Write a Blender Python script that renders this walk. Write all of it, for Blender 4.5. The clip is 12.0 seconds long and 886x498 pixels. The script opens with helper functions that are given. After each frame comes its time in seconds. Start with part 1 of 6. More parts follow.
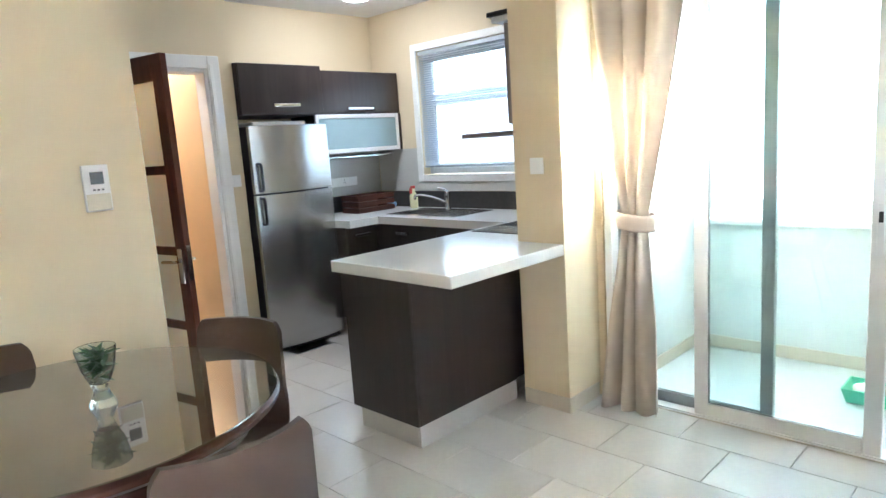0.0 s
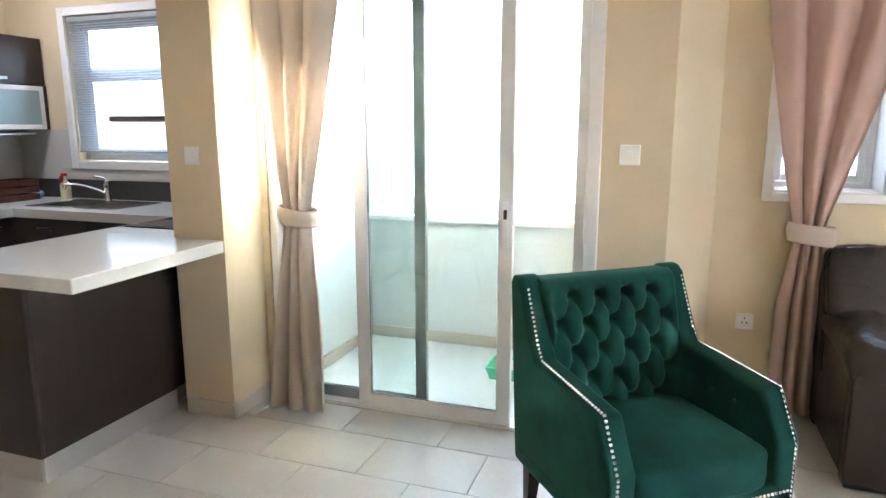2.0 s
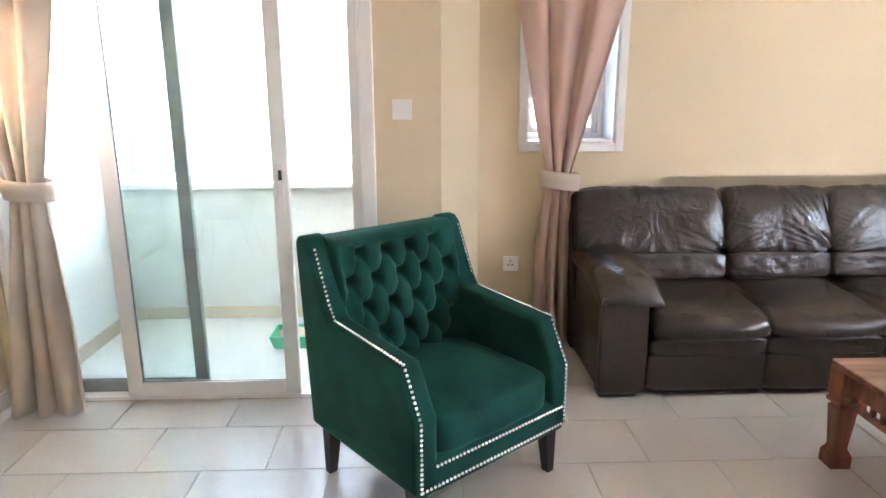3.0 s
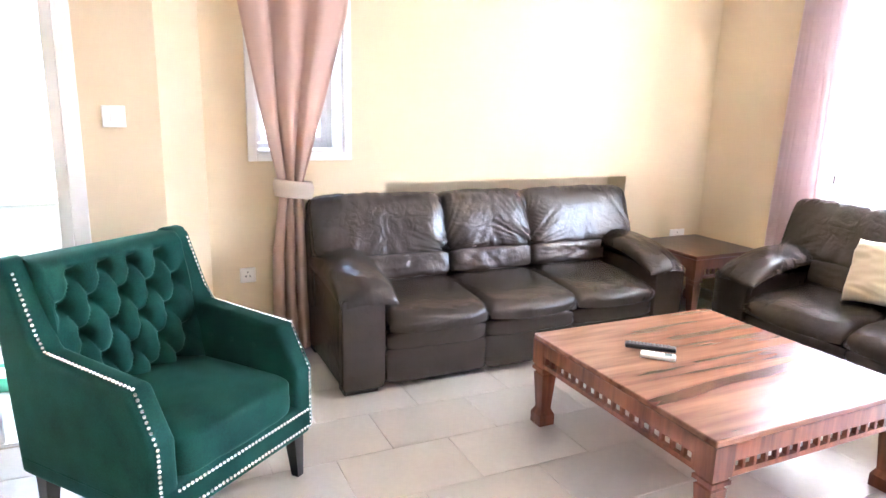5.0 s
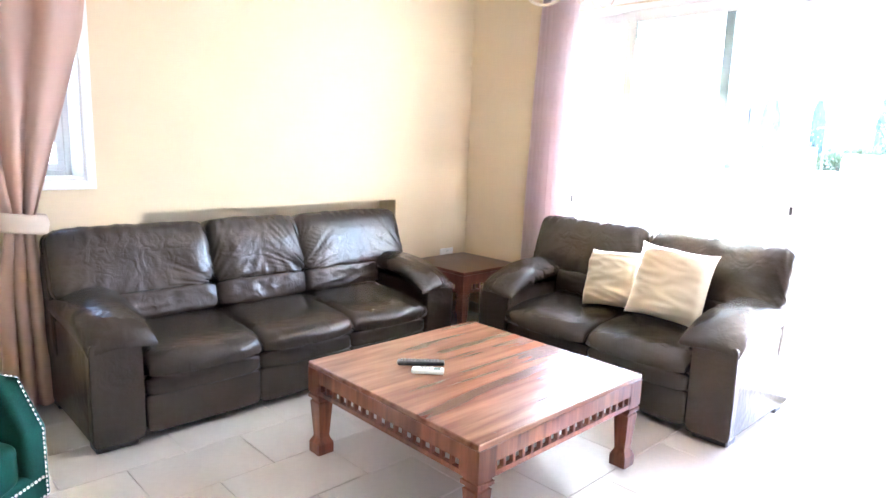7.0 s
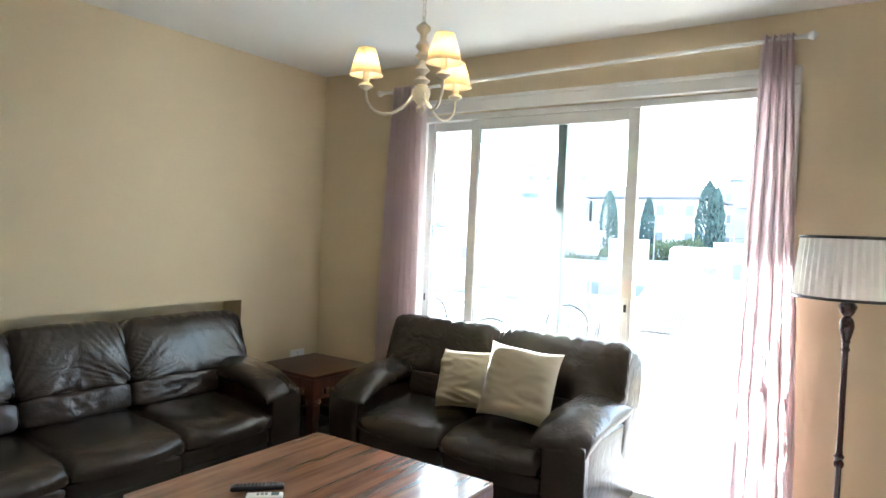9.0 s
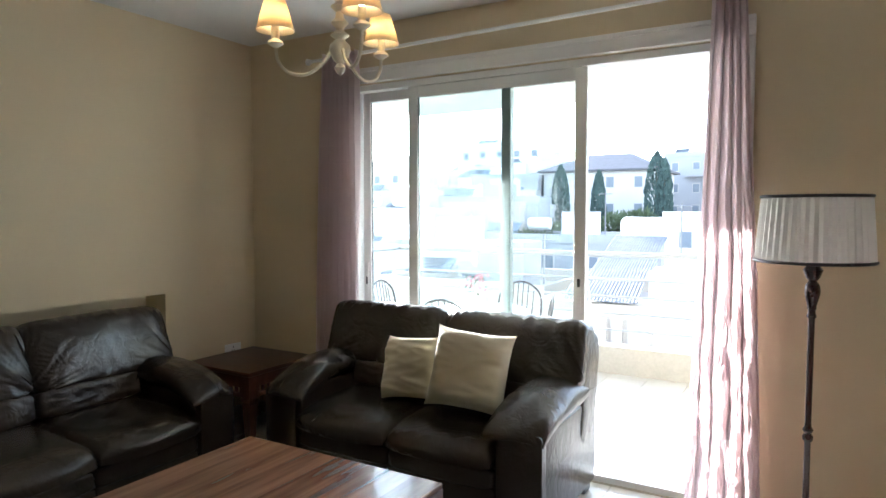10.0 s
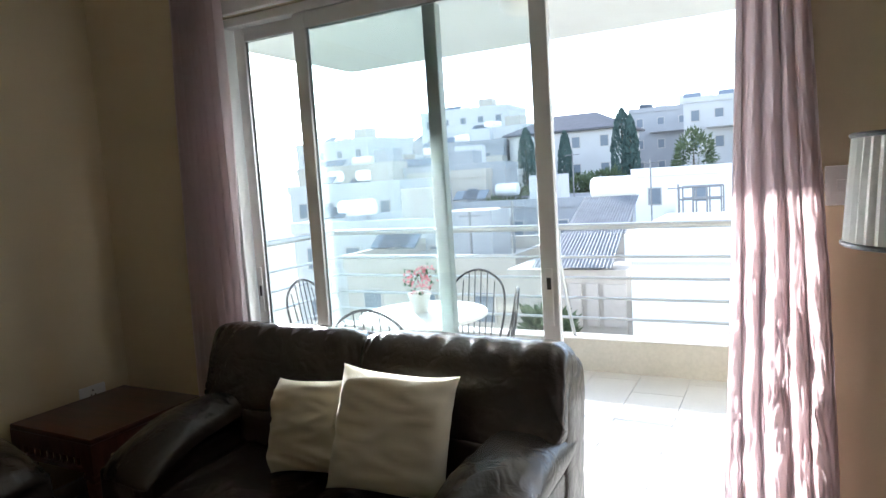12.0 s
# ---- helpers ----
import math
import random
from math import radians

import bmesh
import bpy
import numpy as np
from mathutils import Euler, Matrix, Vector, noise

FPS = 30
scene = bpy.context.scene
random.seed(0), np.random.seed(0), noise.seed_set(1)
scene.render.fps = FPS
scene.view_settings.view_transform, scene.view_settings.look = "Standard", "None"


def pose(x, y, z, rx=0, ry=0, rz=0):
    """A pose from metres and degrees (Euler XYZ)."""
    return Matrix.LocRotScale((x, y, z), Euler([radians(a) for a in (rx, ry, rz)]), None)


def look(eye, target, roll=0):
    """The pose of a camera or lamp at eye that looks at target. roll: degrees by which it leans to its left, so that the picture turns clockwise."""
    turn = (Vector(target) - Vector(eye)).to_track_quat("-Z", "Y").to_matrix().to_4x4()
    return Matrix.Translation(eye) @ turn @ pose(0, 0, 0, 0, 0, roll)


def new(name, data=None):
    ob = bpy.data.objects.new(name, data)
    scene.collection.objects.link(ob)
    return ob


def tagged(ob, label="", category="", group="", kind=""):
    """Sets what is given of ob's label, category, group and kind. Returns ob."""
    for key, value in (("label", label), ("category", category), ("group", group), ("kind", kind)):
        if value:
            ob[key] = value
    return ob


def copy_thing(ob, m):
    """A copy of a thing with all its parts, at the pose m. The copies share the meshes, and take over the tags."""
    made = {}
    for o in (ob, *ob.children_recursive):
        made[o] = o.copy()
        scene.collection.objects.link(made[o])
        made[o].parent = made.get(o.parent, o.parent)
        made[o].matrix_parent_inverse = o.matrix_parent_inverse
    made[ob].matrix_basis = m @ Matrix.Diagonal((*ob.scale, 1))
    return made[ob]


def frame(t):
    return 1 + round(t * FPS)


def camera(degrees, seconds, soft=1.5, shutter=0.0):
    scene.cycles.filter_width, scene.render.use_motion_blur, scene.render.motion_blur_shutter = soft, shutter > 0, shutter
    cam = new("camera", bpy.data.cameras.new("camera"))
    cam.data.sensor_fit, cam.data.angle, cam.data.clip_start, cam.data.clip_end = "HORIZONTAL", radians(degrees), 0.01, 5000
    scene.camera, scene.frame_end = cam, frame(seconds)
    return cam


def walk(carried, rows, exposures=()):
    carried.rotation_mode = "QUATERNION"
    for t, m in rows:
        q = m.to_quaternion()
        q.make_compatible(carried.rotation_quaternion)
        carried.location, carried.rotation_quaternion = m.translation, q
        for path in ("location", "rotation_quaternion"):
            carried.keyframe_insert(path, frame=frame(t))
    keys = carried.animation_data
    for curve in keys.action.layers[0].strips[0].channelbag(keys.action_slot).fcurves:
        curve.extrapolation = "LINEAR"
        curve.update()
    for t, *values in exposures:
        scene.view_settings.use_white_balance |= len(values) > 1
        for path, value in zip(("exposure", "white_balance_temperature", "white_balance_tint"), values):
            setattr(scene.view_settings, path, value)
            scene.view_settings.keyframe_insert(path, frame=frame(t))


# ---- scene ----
cam = camera(68.97, 12.0)
PATH = [
    (0.0, 0.0244, -0.0305, 1.4934, 80.637, 3.811, -46.133),
    (0.5, 0.0389, -0.0462, 1.4872, 80.394, 2.809, -51.835),
    (1.0, 0.0911, -0.0674, 1.4791, 80.510, 1.991, -56.945),
    (1.5, 0.1791, -0.1336, 1.4813, 80.641, 1.692, -63.555),
    (2.0, 0.2508, -0.1893, 1.4724, 79.315, 0.074, -70.838),
    (2.5, 0.2818, -0.1804, 1.4476, 77.288, -0.283, -81.645),
    (3.0, 0.2881, -0.1172, 1.4334, 76.215, 0.194, -91.817),
    (3.5, 0.2785, -0.0932, 1.4288, 76.591, -1.263, -99.259),
    (5.5, 0.1978, -0.1407, 1.4353, 77.561, -1.254, -119.195),
    (6.0, 0.1928, -0.1549, 1.4249, 78.128, -1.890, -124.178),
    (6.5, 0.1772, -0.1866, 1.4509, 78.746, -2.439, -129.502),
    (7.0, 0.1665, -0.1990, 1.4358, 80.077, -1.896, -133.599),
    (7.5, 0.1570, -0.2155, 1.4599, 81.351, -2.294, -136.262),
    (9.5, 0.1828, -0.4306, 1.5008, 89.577, -1.592, -148.059),
    (10.0, 0.2617, -0.6144, 1.4824, 86.705, 0.010, -149.713),
    (10.5, 0.4151, -0.8572, 1.4805, 85.203, 0.936, -152.176),
    (11.0, 0.5353, -1.1051, 1.4830, 83.055, 1.846, -156.599),
    (11.5, 0.5908, -1.4441, 1.5037, 84.230, 2.163, -155.244),
    (12.0, 0.6245, -1.7428, 1.4977, 84.002, 3.642, -152.512),
]
EXPOSURES = [(0.0, 5.6, 5400, 13), (2.5, 5.1, 5800, 22), (3.7, 5.65, 5650, 26), (5.5, 6.2, 5450, 27), (7.7, 5.6, 5250, 18), (9.3, 3.85, 5550, 9), (10.5, 2.95, 5600, 13), (12.0, 2.48, 5600, 12)]
walk(cam, [(t, pose(x, y, z, rx, ry, rz)) for t, x, y, z, rx, ry, rz in PATH], EXPOSURES)
CH_TURN = 27

SOUTH = Vector((1.0, -1.0, 0.39)).normalized()      # towards the sun
sun = new("sun_light", bpy.data.lights.new("sun_light", "SUN"))
sun.data.energy, sun.data.angle, sun.data.color = 3.7, radians(0.6), (1.0, 0.93, 0.82)
sun.matrix_world = look(SOUTH * 40, (0, 0, 0))
world = bpy.data.worlds.new("world")
scene.world = world
world.use_nodes = True
wn = world.node_tree
sky = wn.nodes.new("ShaderNodeTexSky")
sky.sky_type, sky.sun_disc = "NISHITA", False
sky.sun_elevation = math.asin(SOUTH.z)
sky.sun_rotation = math.atan2(SOUTH.x, SOUTH.y)
sky.air_density, sky.dust_density = 1.0, 0.3
haze = wn.nodes.new("ShaderNodeHueSaturation")
haze.inputs["Saturation"].default_value = 0.5
wn.links.new(sky.outputs[0], haze.inputs["Color"])
wn.links.new(haze.outputs[0], wn.nodes["Background"].inputs[0])
wn.nodes["Background"].inputs[1].default_value = 0.15

# ---- materials ----
MATS = {}


def mat(name, color, rough=0.5, metal=0.0, vary=0.06, scale=6.0, fine=60.0, bump=0.05, spec=0.5, sheen=0.0, per_object=0.0, stretch=(1, 1, 1), coat=0.0, transmission=0.0, dist=0.002):
    """A surface with variation at two sizes and a fine relief."""
    if name in MATS:
        return MATS[name]
    m = bpy.data.materials.new(name)
    m.use_nodes = True
    nt = m.node_tree
    b = nt.nodes["Principled BSDF"]
    b.inputs["Roughness"].default_value, b.inputs["Metallic"].default_value = rough, metal
    b.inputs["Specular IOR Level"].default_value = spec
    b.inputs["Sheen Weight"].default_value = sheen
    b.inputs["Coat Weight"].default_value = coat
    b.inputs["Transmission Weight"].default_value = transmission
    tc = nt.nodes.new("ShaderNodeTexCoord")
    mp = nt.nodes.new("ShaderNodeMapping")
    mp.inputs["Scale"].default_value = stretch
    nt.links.new(tc.outputs["Object"], mp.inputs[0])
    big, small = nt.nodes.new("ShaderNodeTexNoise"), nt.nodes.new("ShaderNodeTexNoise")
    big.inputs["Scale"].default_value, small.inputs["Scale"].default_value = scale, fine
    big.inputs["Detail"].default_value, small.inputs["Detail"].default_value = 3, 4
    nt.links.new(mp.outputs[0], big.inputs[0]), nt.links.new(mp.outputs[0], small.inputs[0])
    add = nt.nodes.new("ShaderNodeMath")
    add.operation = "ADD"
    nt.links.new(big.outputs[0], add.inputs[0]), nt.links.new(small.outputs[0], add.inputs[1])
    rng = nt.nodes.new("ShaderNodeMapRange")
    rng.inputs["From Min"].default_value, rng.inputs["From Max"].default_value = 0.6, 1.4
    rng.inputs["To Min"].default_value, rng.inputs["To Max"].default_value = 1 - vary, 1 + vary
    nt.links.new(add.outputs[0], rng.inputs[0])
    hsv = nt.nodes.new("ShaderNodeHueSaturation")
    hsv.inputs["Color"].default_value = (*color, 1)
    if per_object:
        oi = nt.nodes.new("ShaderNodeObjectInfo")
        r2 = nt.nodes.new("ShaderNodeMapRange")
        r2.inputs["To Min"].default_value, r2.inputs["To Max"].default_value = 1 - per_object, 1 + per_object
        mul = nt.nodes.new("ShaderNodeMath")
        mul.operation = "MULTIPLY"
        nt.links.new(oi.outputs["Random"], r2.inputs[0])
        nt.links.new(r2.outputs[0], mul.inputs[0]), nt.links.new(rng.outputs[0], mul.inputs[1])
        nt.links.new(mul.outputs[0], hsv.inputs["Value"])
    else:
        nt.links.new(rng.outputs[0], hsv.inputs["Value"])
    nt.links.new(hsv.outputs[0], b.inputs["Base Color"])
    if bump:
        bp = nt.nodes.new("ShaderNodeBump")
        bp.inputs["Strength"].default_value, bp.inputs["Distance"].default_value = bump, dist
        nt.links.new(small.outputs[0], bp.inputs["Height"])
        nt.links.new(bp.outputs[0], b.inputs["Normal"])
    MATS[name] = m
    return m


def wood(name, dark, light, scale=3.0, rough=0.3, axis=0, bump=0.1, coat=0.0, bands=5.0, warp=4.0, board=0.0, board_axis=1):
    """Grained wood. axis: the way of the grain. board: the width of glued boards, each with its own tone."""
    if name in MATS:
        return MATS[name]
    m = bpy.data.materials.new(name)
    m.use_nodes = True
    nt = m.node_tree
    b = nt.nodes["Principled BSDF"]
    b.inputs["Roughness"].default_value, b.inputs["Coat Weight"].default_value = rough, coat
    b.inputs["Coat Roughness"].default_value = 0.12
    tc = nt.nodes.new("ShaderNodeTexCoord")
    mp = nt.nodes.new("ShaderNodeMapping")
    s = [scale * 4] * 3
    s[axis] = scale * 0.35
    mp.inputs["Scale"].default_value = s
    src = tc.outputs["Object"]
    if board:
        sep = nt.nodes.new("ShaderNodeSeparateXYZ")
        nt.links.new(src, sep.inputs[0])
        dv = nt.nodes.new("ShaderNodeMath")
        dv.operation = "DIVIDE"
        dv.inputs[1].default_value = board
        nt.links.new(sep.outputs[board_axis], dv.inputs[0])
        fl = nt.nodes.new("ShaderNodeMath")
        fl.operation = "FLOOR"
        nt.links.new(dv.outputs[0], fl.inputs[0])
        wnz = nt.nodes.new("ShaderNodeTexWhiteNoise")
        wnz.noise_dimensions = "1D"
        nt.links.new(fl.outputs[0], wnz.inputs["W"])
        va = nt.nodes.new("ShaderNodeVectorMath")
        va.operation = "MULTIPLY_ADD"
        va.inputs[1].default_value = (7, 7, 7)
        nt.links.new(wnz.outputs["Color"], va.inputs[0])
        nt.links.new(src, va.inputs[2])
        src = va.outputs[0]
    nt.links.new(src, mp.inputs[0])
    n1, n2 = nt.nodes.new("ShaderNodeTexNoise"), nt.nodes.new("ShaderNodeTexNoise")
    n1.inputs["Scale"].default_value, n1.inputs["Detail"].default_value, n1.inputs["Distortion"].default_value = 1.0, 5, warp * 0.25
    n2.inputs["Scale"].default_value, n2.inputs["Detail"].default_value = bands, 6
    nt.links.new(mp.outputs[0], n1.inputs[0]), nt.links.new(mp.outputs[0], n2.inputs[0])
    mix = nt.nodes.new("ShaderNodeMath")
    mix.operation = "MULTIPLY_ADD"
    mix.inputs[1].default_value = 0.65
    nt.links.new(n1.outputs[0], mix.inputs[0])
    sc = nt.nodes.new("ShaderNodeMath")
    sc.operation = "MULTIPLY"
    sc.inputs[1].default_value = 0.35
    nt.links.new(n2.outputs[0], sc.inputs[0]), nt.links.new(sc.outputs[0], mix.inputs[2])
    last = mix.outputs[0]
    if board:
        ad = nt.nodes.new("ShaderNodeMath")
        ad.operation = "MULTIPLY_ADD"
        ad.inputs[1].default_value = 0.14
        ad2 = nt.nodes.new("ShaderNodeMath")
        ad2.operation = "SUBTRACT"
        ad2.inputs[1].default_value = 0.07
        nt.links.new(wnz.outputs["Value"], ad.inputs[0]), nt.links.new(last, ad.inputs[2])
        nt.links.new(ad.outputs[0], ad2.inputs[0])
        last = ad2.outputs[0]
    cr = nt.nodes.new("ShaderNodeValToRGB")
    cr.color_ramp.elements[0].position, cr.color_ramp.elements[1].position = 0.36, 0.64
    cr.color_ramp.elements[0].color, cr.color_ramp.elements[1].color = (*dark, 1), (*light, 1)
    nt.links.new(last, cr.inputs[0])
    nt.links.new(cr.outputs[0], b.inputs["Base Color"])
    bp = nt.nodes.new("ShaderNodeBump")
    bp.inputs["Strength"].default_value, bp.inputs["Distance"].default_value = bump, 0.001
    nt.links.new(n2.outputs[0], bp.inputs["Height"]), nt.links.new(bp.outputs[0], b.inputs["Normal"])
    MATS[name] = m
    return m


def glass(name, tint=(0.86, 0.95, 0.93), rough=0.0, ior=1.45):
    if name in MATS:
        return MATS[name]
    m = mat(name, tint, rough, vary=0.01, bump=0, transmission=1.0)
    m.node_tree.nodes["Principled BSDF"].inputs["IOR"].default_value = ior
    return m


def glow(name, color, strength):
    m = bpy.data.materials.new(name)
    m.use_nodes = True
    b = m.node_tree.nodes["Principled BSDF"]
    b.inputs["Base Color"].default_value = (*color, 1)
    b.inputs["Emission Color"].default_value = (*color, 1)
    b.inputs["Emission Strength"].default_value = strength
    MATS[name] = m
    return m


def cloth(name, color, through_light=0.3, rough=0.8, sheen=0.2, fine=300.0, vary=0.05, bump=0.2):
    """Woven cloth that lets some light through."""
    if name in MATS:
        return MATS[name]
    m = mat(name, color, rough, vary=vary, scale=5, fine=fine, bump=bump, sheen=sheen, dist=0.0006)
    nt = m.node_tree
    b = nt.nodes["Principled BSDF"]
    tr = nt.nodes.new("ShaderNodeBsdfTranslucent")
    tr.inputs[0].default_value = (*color, 1)
    mx = nt.nodes.new("ShaderNodeMixShader")
    mx.inputs[0].default_value = through_light
    nt.links.new(b.outputs[0], mx.inputs[1]), nt.links.new(tr.outputs[0], mx.inputs[2])
    nt.links.new(mx.outputs[0], nt.nodes["Material Output"].inputs[0])
    return m


WALL = mat("cream_paint", (0.68, 0.565, 0.375), 0.75, vary=0.02, scale=1.5, fine=180, bump=0.12, dist=0.001)
WHITE = mat("white_paint", (0.8, 0.79, 0.76), 0.45, vary=0.02, bump=0.02)
CEIL = mat("ceiling_paint", (0.78, 0.77, 0.74), 0.85, vary=0.02, scale=2, fine=150, bump=0.05)
TILE = mat("beige_floor_tile", (0.575, 0.55, 0.50), 0.28, vary=0.05, scale=4, fine=40, bump=0.03, per_object=0.03)
GROUT = mat("grey_grout", (0.42, 0.39, 0.34), 0.9, bump=0.1)
SKIRT = mat("skirting_tile", (0.56, 0.50, 0.40), 0.3, vary=0.04, bump=0.03)
ALU = mat("white_powder_coat", (0.78, 0.78, 0.76), 0.35, vary=0.015, bump=0.02)
SEAL = mat("black_rubber_seal", (0.02, 0.02, 0.02), 0.6, bump=0.02)
STEEL = mat("brushed_steel", (0.62, 0.62, 0.61), 0.22, 0.95, vary=0.06, scale=2, fine=30, bump=0.06, stretch=(1, 1, 12))
CHROME = mat("chrome", (0.75, 0.75, 0.76), 0.12, 1.0, vary=0.02, bump=0)
BLACKM = mat("black_metal", (0.025, 0.024, 0.023), 0.4, 0.6, vary=0.1, bump=0.03)
BLACKP = mat("black_plastic", (0.02, 0.02, 0.022), 0.35, vary=0.05, bump=0.03)
WENGE = wood("dark_wenge_veneer", (0.021, 0.013, 0.011), (0.031, 0.020, 0.016), 4, 0.4, axis=2, bump=0.08)
WORKTOP = mat("white_worktop", (0.78, 0.77, 0.73), 0.16, vary=0.02, bump=0.01)
LEATHER = mat("brown_leather", (0.034, 0.0262, 0.0212), 0.26, vary=0.18, scale=7, fine=260, bump=0.25, dist=0.0012)
# Darker copy of the white coat: backlit shade put into the colour.
ALU_SHADE = mat("shaded_white_coat", (0.30, 0.34, 0.33), 0.35, vary=0.015, bump=0.02)


def creased(m, strength=0.5, distance=0.006):
    """Adds soft wide creases under the fine grain of a leather."""
    nt = m.node_tree
    fine_bump = next(n for n in nt.nodes if n.bl_idname == "ShaderNodeBump")
    tc = next(n for n in nt.nodes if n.bl_idname == "ShaderNodeTexCoord")
    total = None
    for sc, k in ((9.0, 1.0), (21.0, 0.45)):
        nz = nt.nodes.new("ShaderNodeTexNoise")
        nz.inputs["Scale"].default_value, nz.inputs["Detail"].default_value, nz.inputs["Distortion"].default_value = sc, 1.5, 1.2
        nt.links.new(tc.outputs["Object"], nz.inputs[0])
        s1, s2, s3 = (nt.nodes.new("ShaderNodeMath") for _ in range(3))
        s1.operation, s2.operation, s3.operation = "SUBTRACT", "ABSOLUTE", "MULTIPLY"
        s1.inputs[1].default_value, s3.inputs[1].default_value = 0.5, k
        nt.links.new(nz.outputs[0], s1.inputs[0]), nt.links.new(s1.outputs[0], s2.inputs[0]), nt.links.new(s2.outputs[0], s3.inputs[0])
        if total:
            ad = nt.nodes.new("ShaderNodeMath")
            nt.links.new(total, ad.inputs[0]), nt.links.new(s3.outputs[0], ad.inputs[1])
            total = ad.outputs[0]
        else:
            total = s3.outputs[0]
    b2 = nt.nodes.new("ShaderNodeBump")
    b2.inputs["Strength"].default_value, b2.inputs["Distance"].default_value = strength, distance
    nt.links.new(total, b2.inputs["Height"]), nt.links.new(b2.outputs[0], fine_bump.inputs["Normal"])


creased(LEATHER, 0.42, 0.014)
CHAIRL = mat("brown_faux_leather", (0.066, 0.040, 0.029), 0.34, vary=0.08, scale=9, fine=220, bump=0.15, dist=0.0008)
VELVET = mat("green_velvet", (0.005, 0.050, 0.038), 0.85, vary=0.5, scale=7, fine=300, bump=0.1, sheen=0.22, spec=0.2, dist=0.0006)
VELVET.node_tree.nodes["Principled BSDF"].inputs["Sheen Tint"].default_value = (0.22, 0.75, 0.58, 1)
VELVET.node_tree.nodes["Principled BSDF"].inputs["Sheen Roughness"].default_value = 0.35
DARKLEG = wood("black_stained_wood", (0.008, 0.006, 0.005), (0.02, 0.014, 0.011), 5, 0.35, axis=2)
STUD = mat("nickel_stud", (0.8, 0.8, 0.78), 0.2, 1.0, vary=0.02, bump=0)
SHEESHAM = wood("sheesham_top", (0.10, 0.038, 0.024), (0.33, 0.165, 0.10), 1.3, 0.24, axis=1, bump=0.06, coat=0.4, board=0.13, board_axis=0, warp=5)
SHEESHAM_Z = wood("sheesham_leg", (0.09, 0.026, 0.014), (0.26, 0.09, 0.045), 3, 0.3, axis=2, bump=0.06, coat=0.2)
MAHOG = wood("mahogany", (0.035, 0.012, 0.008), (0.10, 0.032, 0.019), 3, 0.3, axis=0, bump=0.05, coat=0.25)
MAHOG_Z = wood("mahogany_upright", (0.06, 0.02, 0.013), (0.14, 0.05, 0.03), 3, 0.3, axis=2, bump=0.05, coat=0.2)
SATIN = cloth("pink_satin", (0.78, 0.69, 0.69), 0.72, 0.3, 0.3)
PEACH = cloth("peach_curtain_cloth", (0.62, 0.44, 0.36), 0.26, 0.75, 0.2)
BEIGE = cloth("beige_curtain_cloth", (0.66, 0.57, 0.47), 0.22, 0.75, 0.2)
BAND = cloth("tie_band_cloth", (0.66, 0.56, 0.46), 0.2, 0.7)
PILLOW = cloth("cream_cushion_cloth", (0.51, 0.45, 0.315), 0.05, 0.85)
CLEAR = glass("clear_glass")
DUSTY = bpy.data.materials.new("dusty_glass")
DUSTY.use_nodes = True
_n = DUSTY.node_tree
_b = _n.nodes["Principled BSDF"]
_b.inputs["Base Color"].default_value, _b.inputs["Roughness"].default_value = (0.88, 0.96, 0.95, 1), 0.0
_b.inputs["Transmission Weight"].default_value = 1.0
_t, _m, _z, _r = (_n.nodes.new(k) for k in ("ShaderNodeBsdfTranslucent", "ShaderNodeMixShader", "ShaderNodeTexNoise", "ShaderNodeMapRange"))
_z.inputs["Scale"].default_value = 1.6
_r.inputs["From Min"].default_value, _r.inputs["From Max"].default_value = 0.3, 0.7
_r.inputs["To Min"].default_value, _r.inputs["To Max"].default_value = 0.002, 0.016
_n.links.new(_n.nodes.new("ShaderNodeTexCoord").outputs["Object"], _z.inputs[0])
_n.links.new(_z.outputs[0], _r.inputs[0]), _n.links.new(_r.outputs[0], _m.inputs[0])
_n.links.new(_b.outputs[0], _m.inputs[1]), _n.links.new(_t.outputs[0], _m.inputs[2])
_n.links.new(_m.outputs[0], _n.nodes["Material Output"].inputs[0])
MATS["dusty_glass"] = DUSTY
WHITEP = mat("white_plastic", (0.82, 0.81, 0.78), 0.3, vary=0.01, bump=0.01)


# ---- mesh tools ----
def finish(bm, smooth=False):
    me = bpy.data.meshes.new("mesh")
    bmesh.ops.recalc_face_normals(bm, faces=bm.faces[:])
    bm.to_mesh(me)
    bm.free()
    if smooth:
        me.shade_smooth()
        me.set_sharp_from_angle(angle=radians(smooth if smooth is not True else 40))
    return me


def part(name, bm, material, parent=None, label="", smooth=False, at=None, kind=""):
    """Links a bmesh as one mesh object, under a thing or a part."""
    me = bm if isinstance(bm, bpy.types.Mesh) else finish(bm, smooth)
    me.name = name
    if not me.materials:
        me.materials.append(material)
    ob = new(name, me)
    if at is not None:
        ob.matrix_basis = at
    if parent:
        ob.parent = parent
    return tagged(ob, label, kind=kind)


def thing(name, at, label, category, group="", kind=""):
    ob = new(name)
    ob.matrix_basis = at if isinstance(at, Matrix) else Matrix.Translation(at)
    ob.empty_display_size = 0.1
    return tagged(ob, label, category, group, kind)


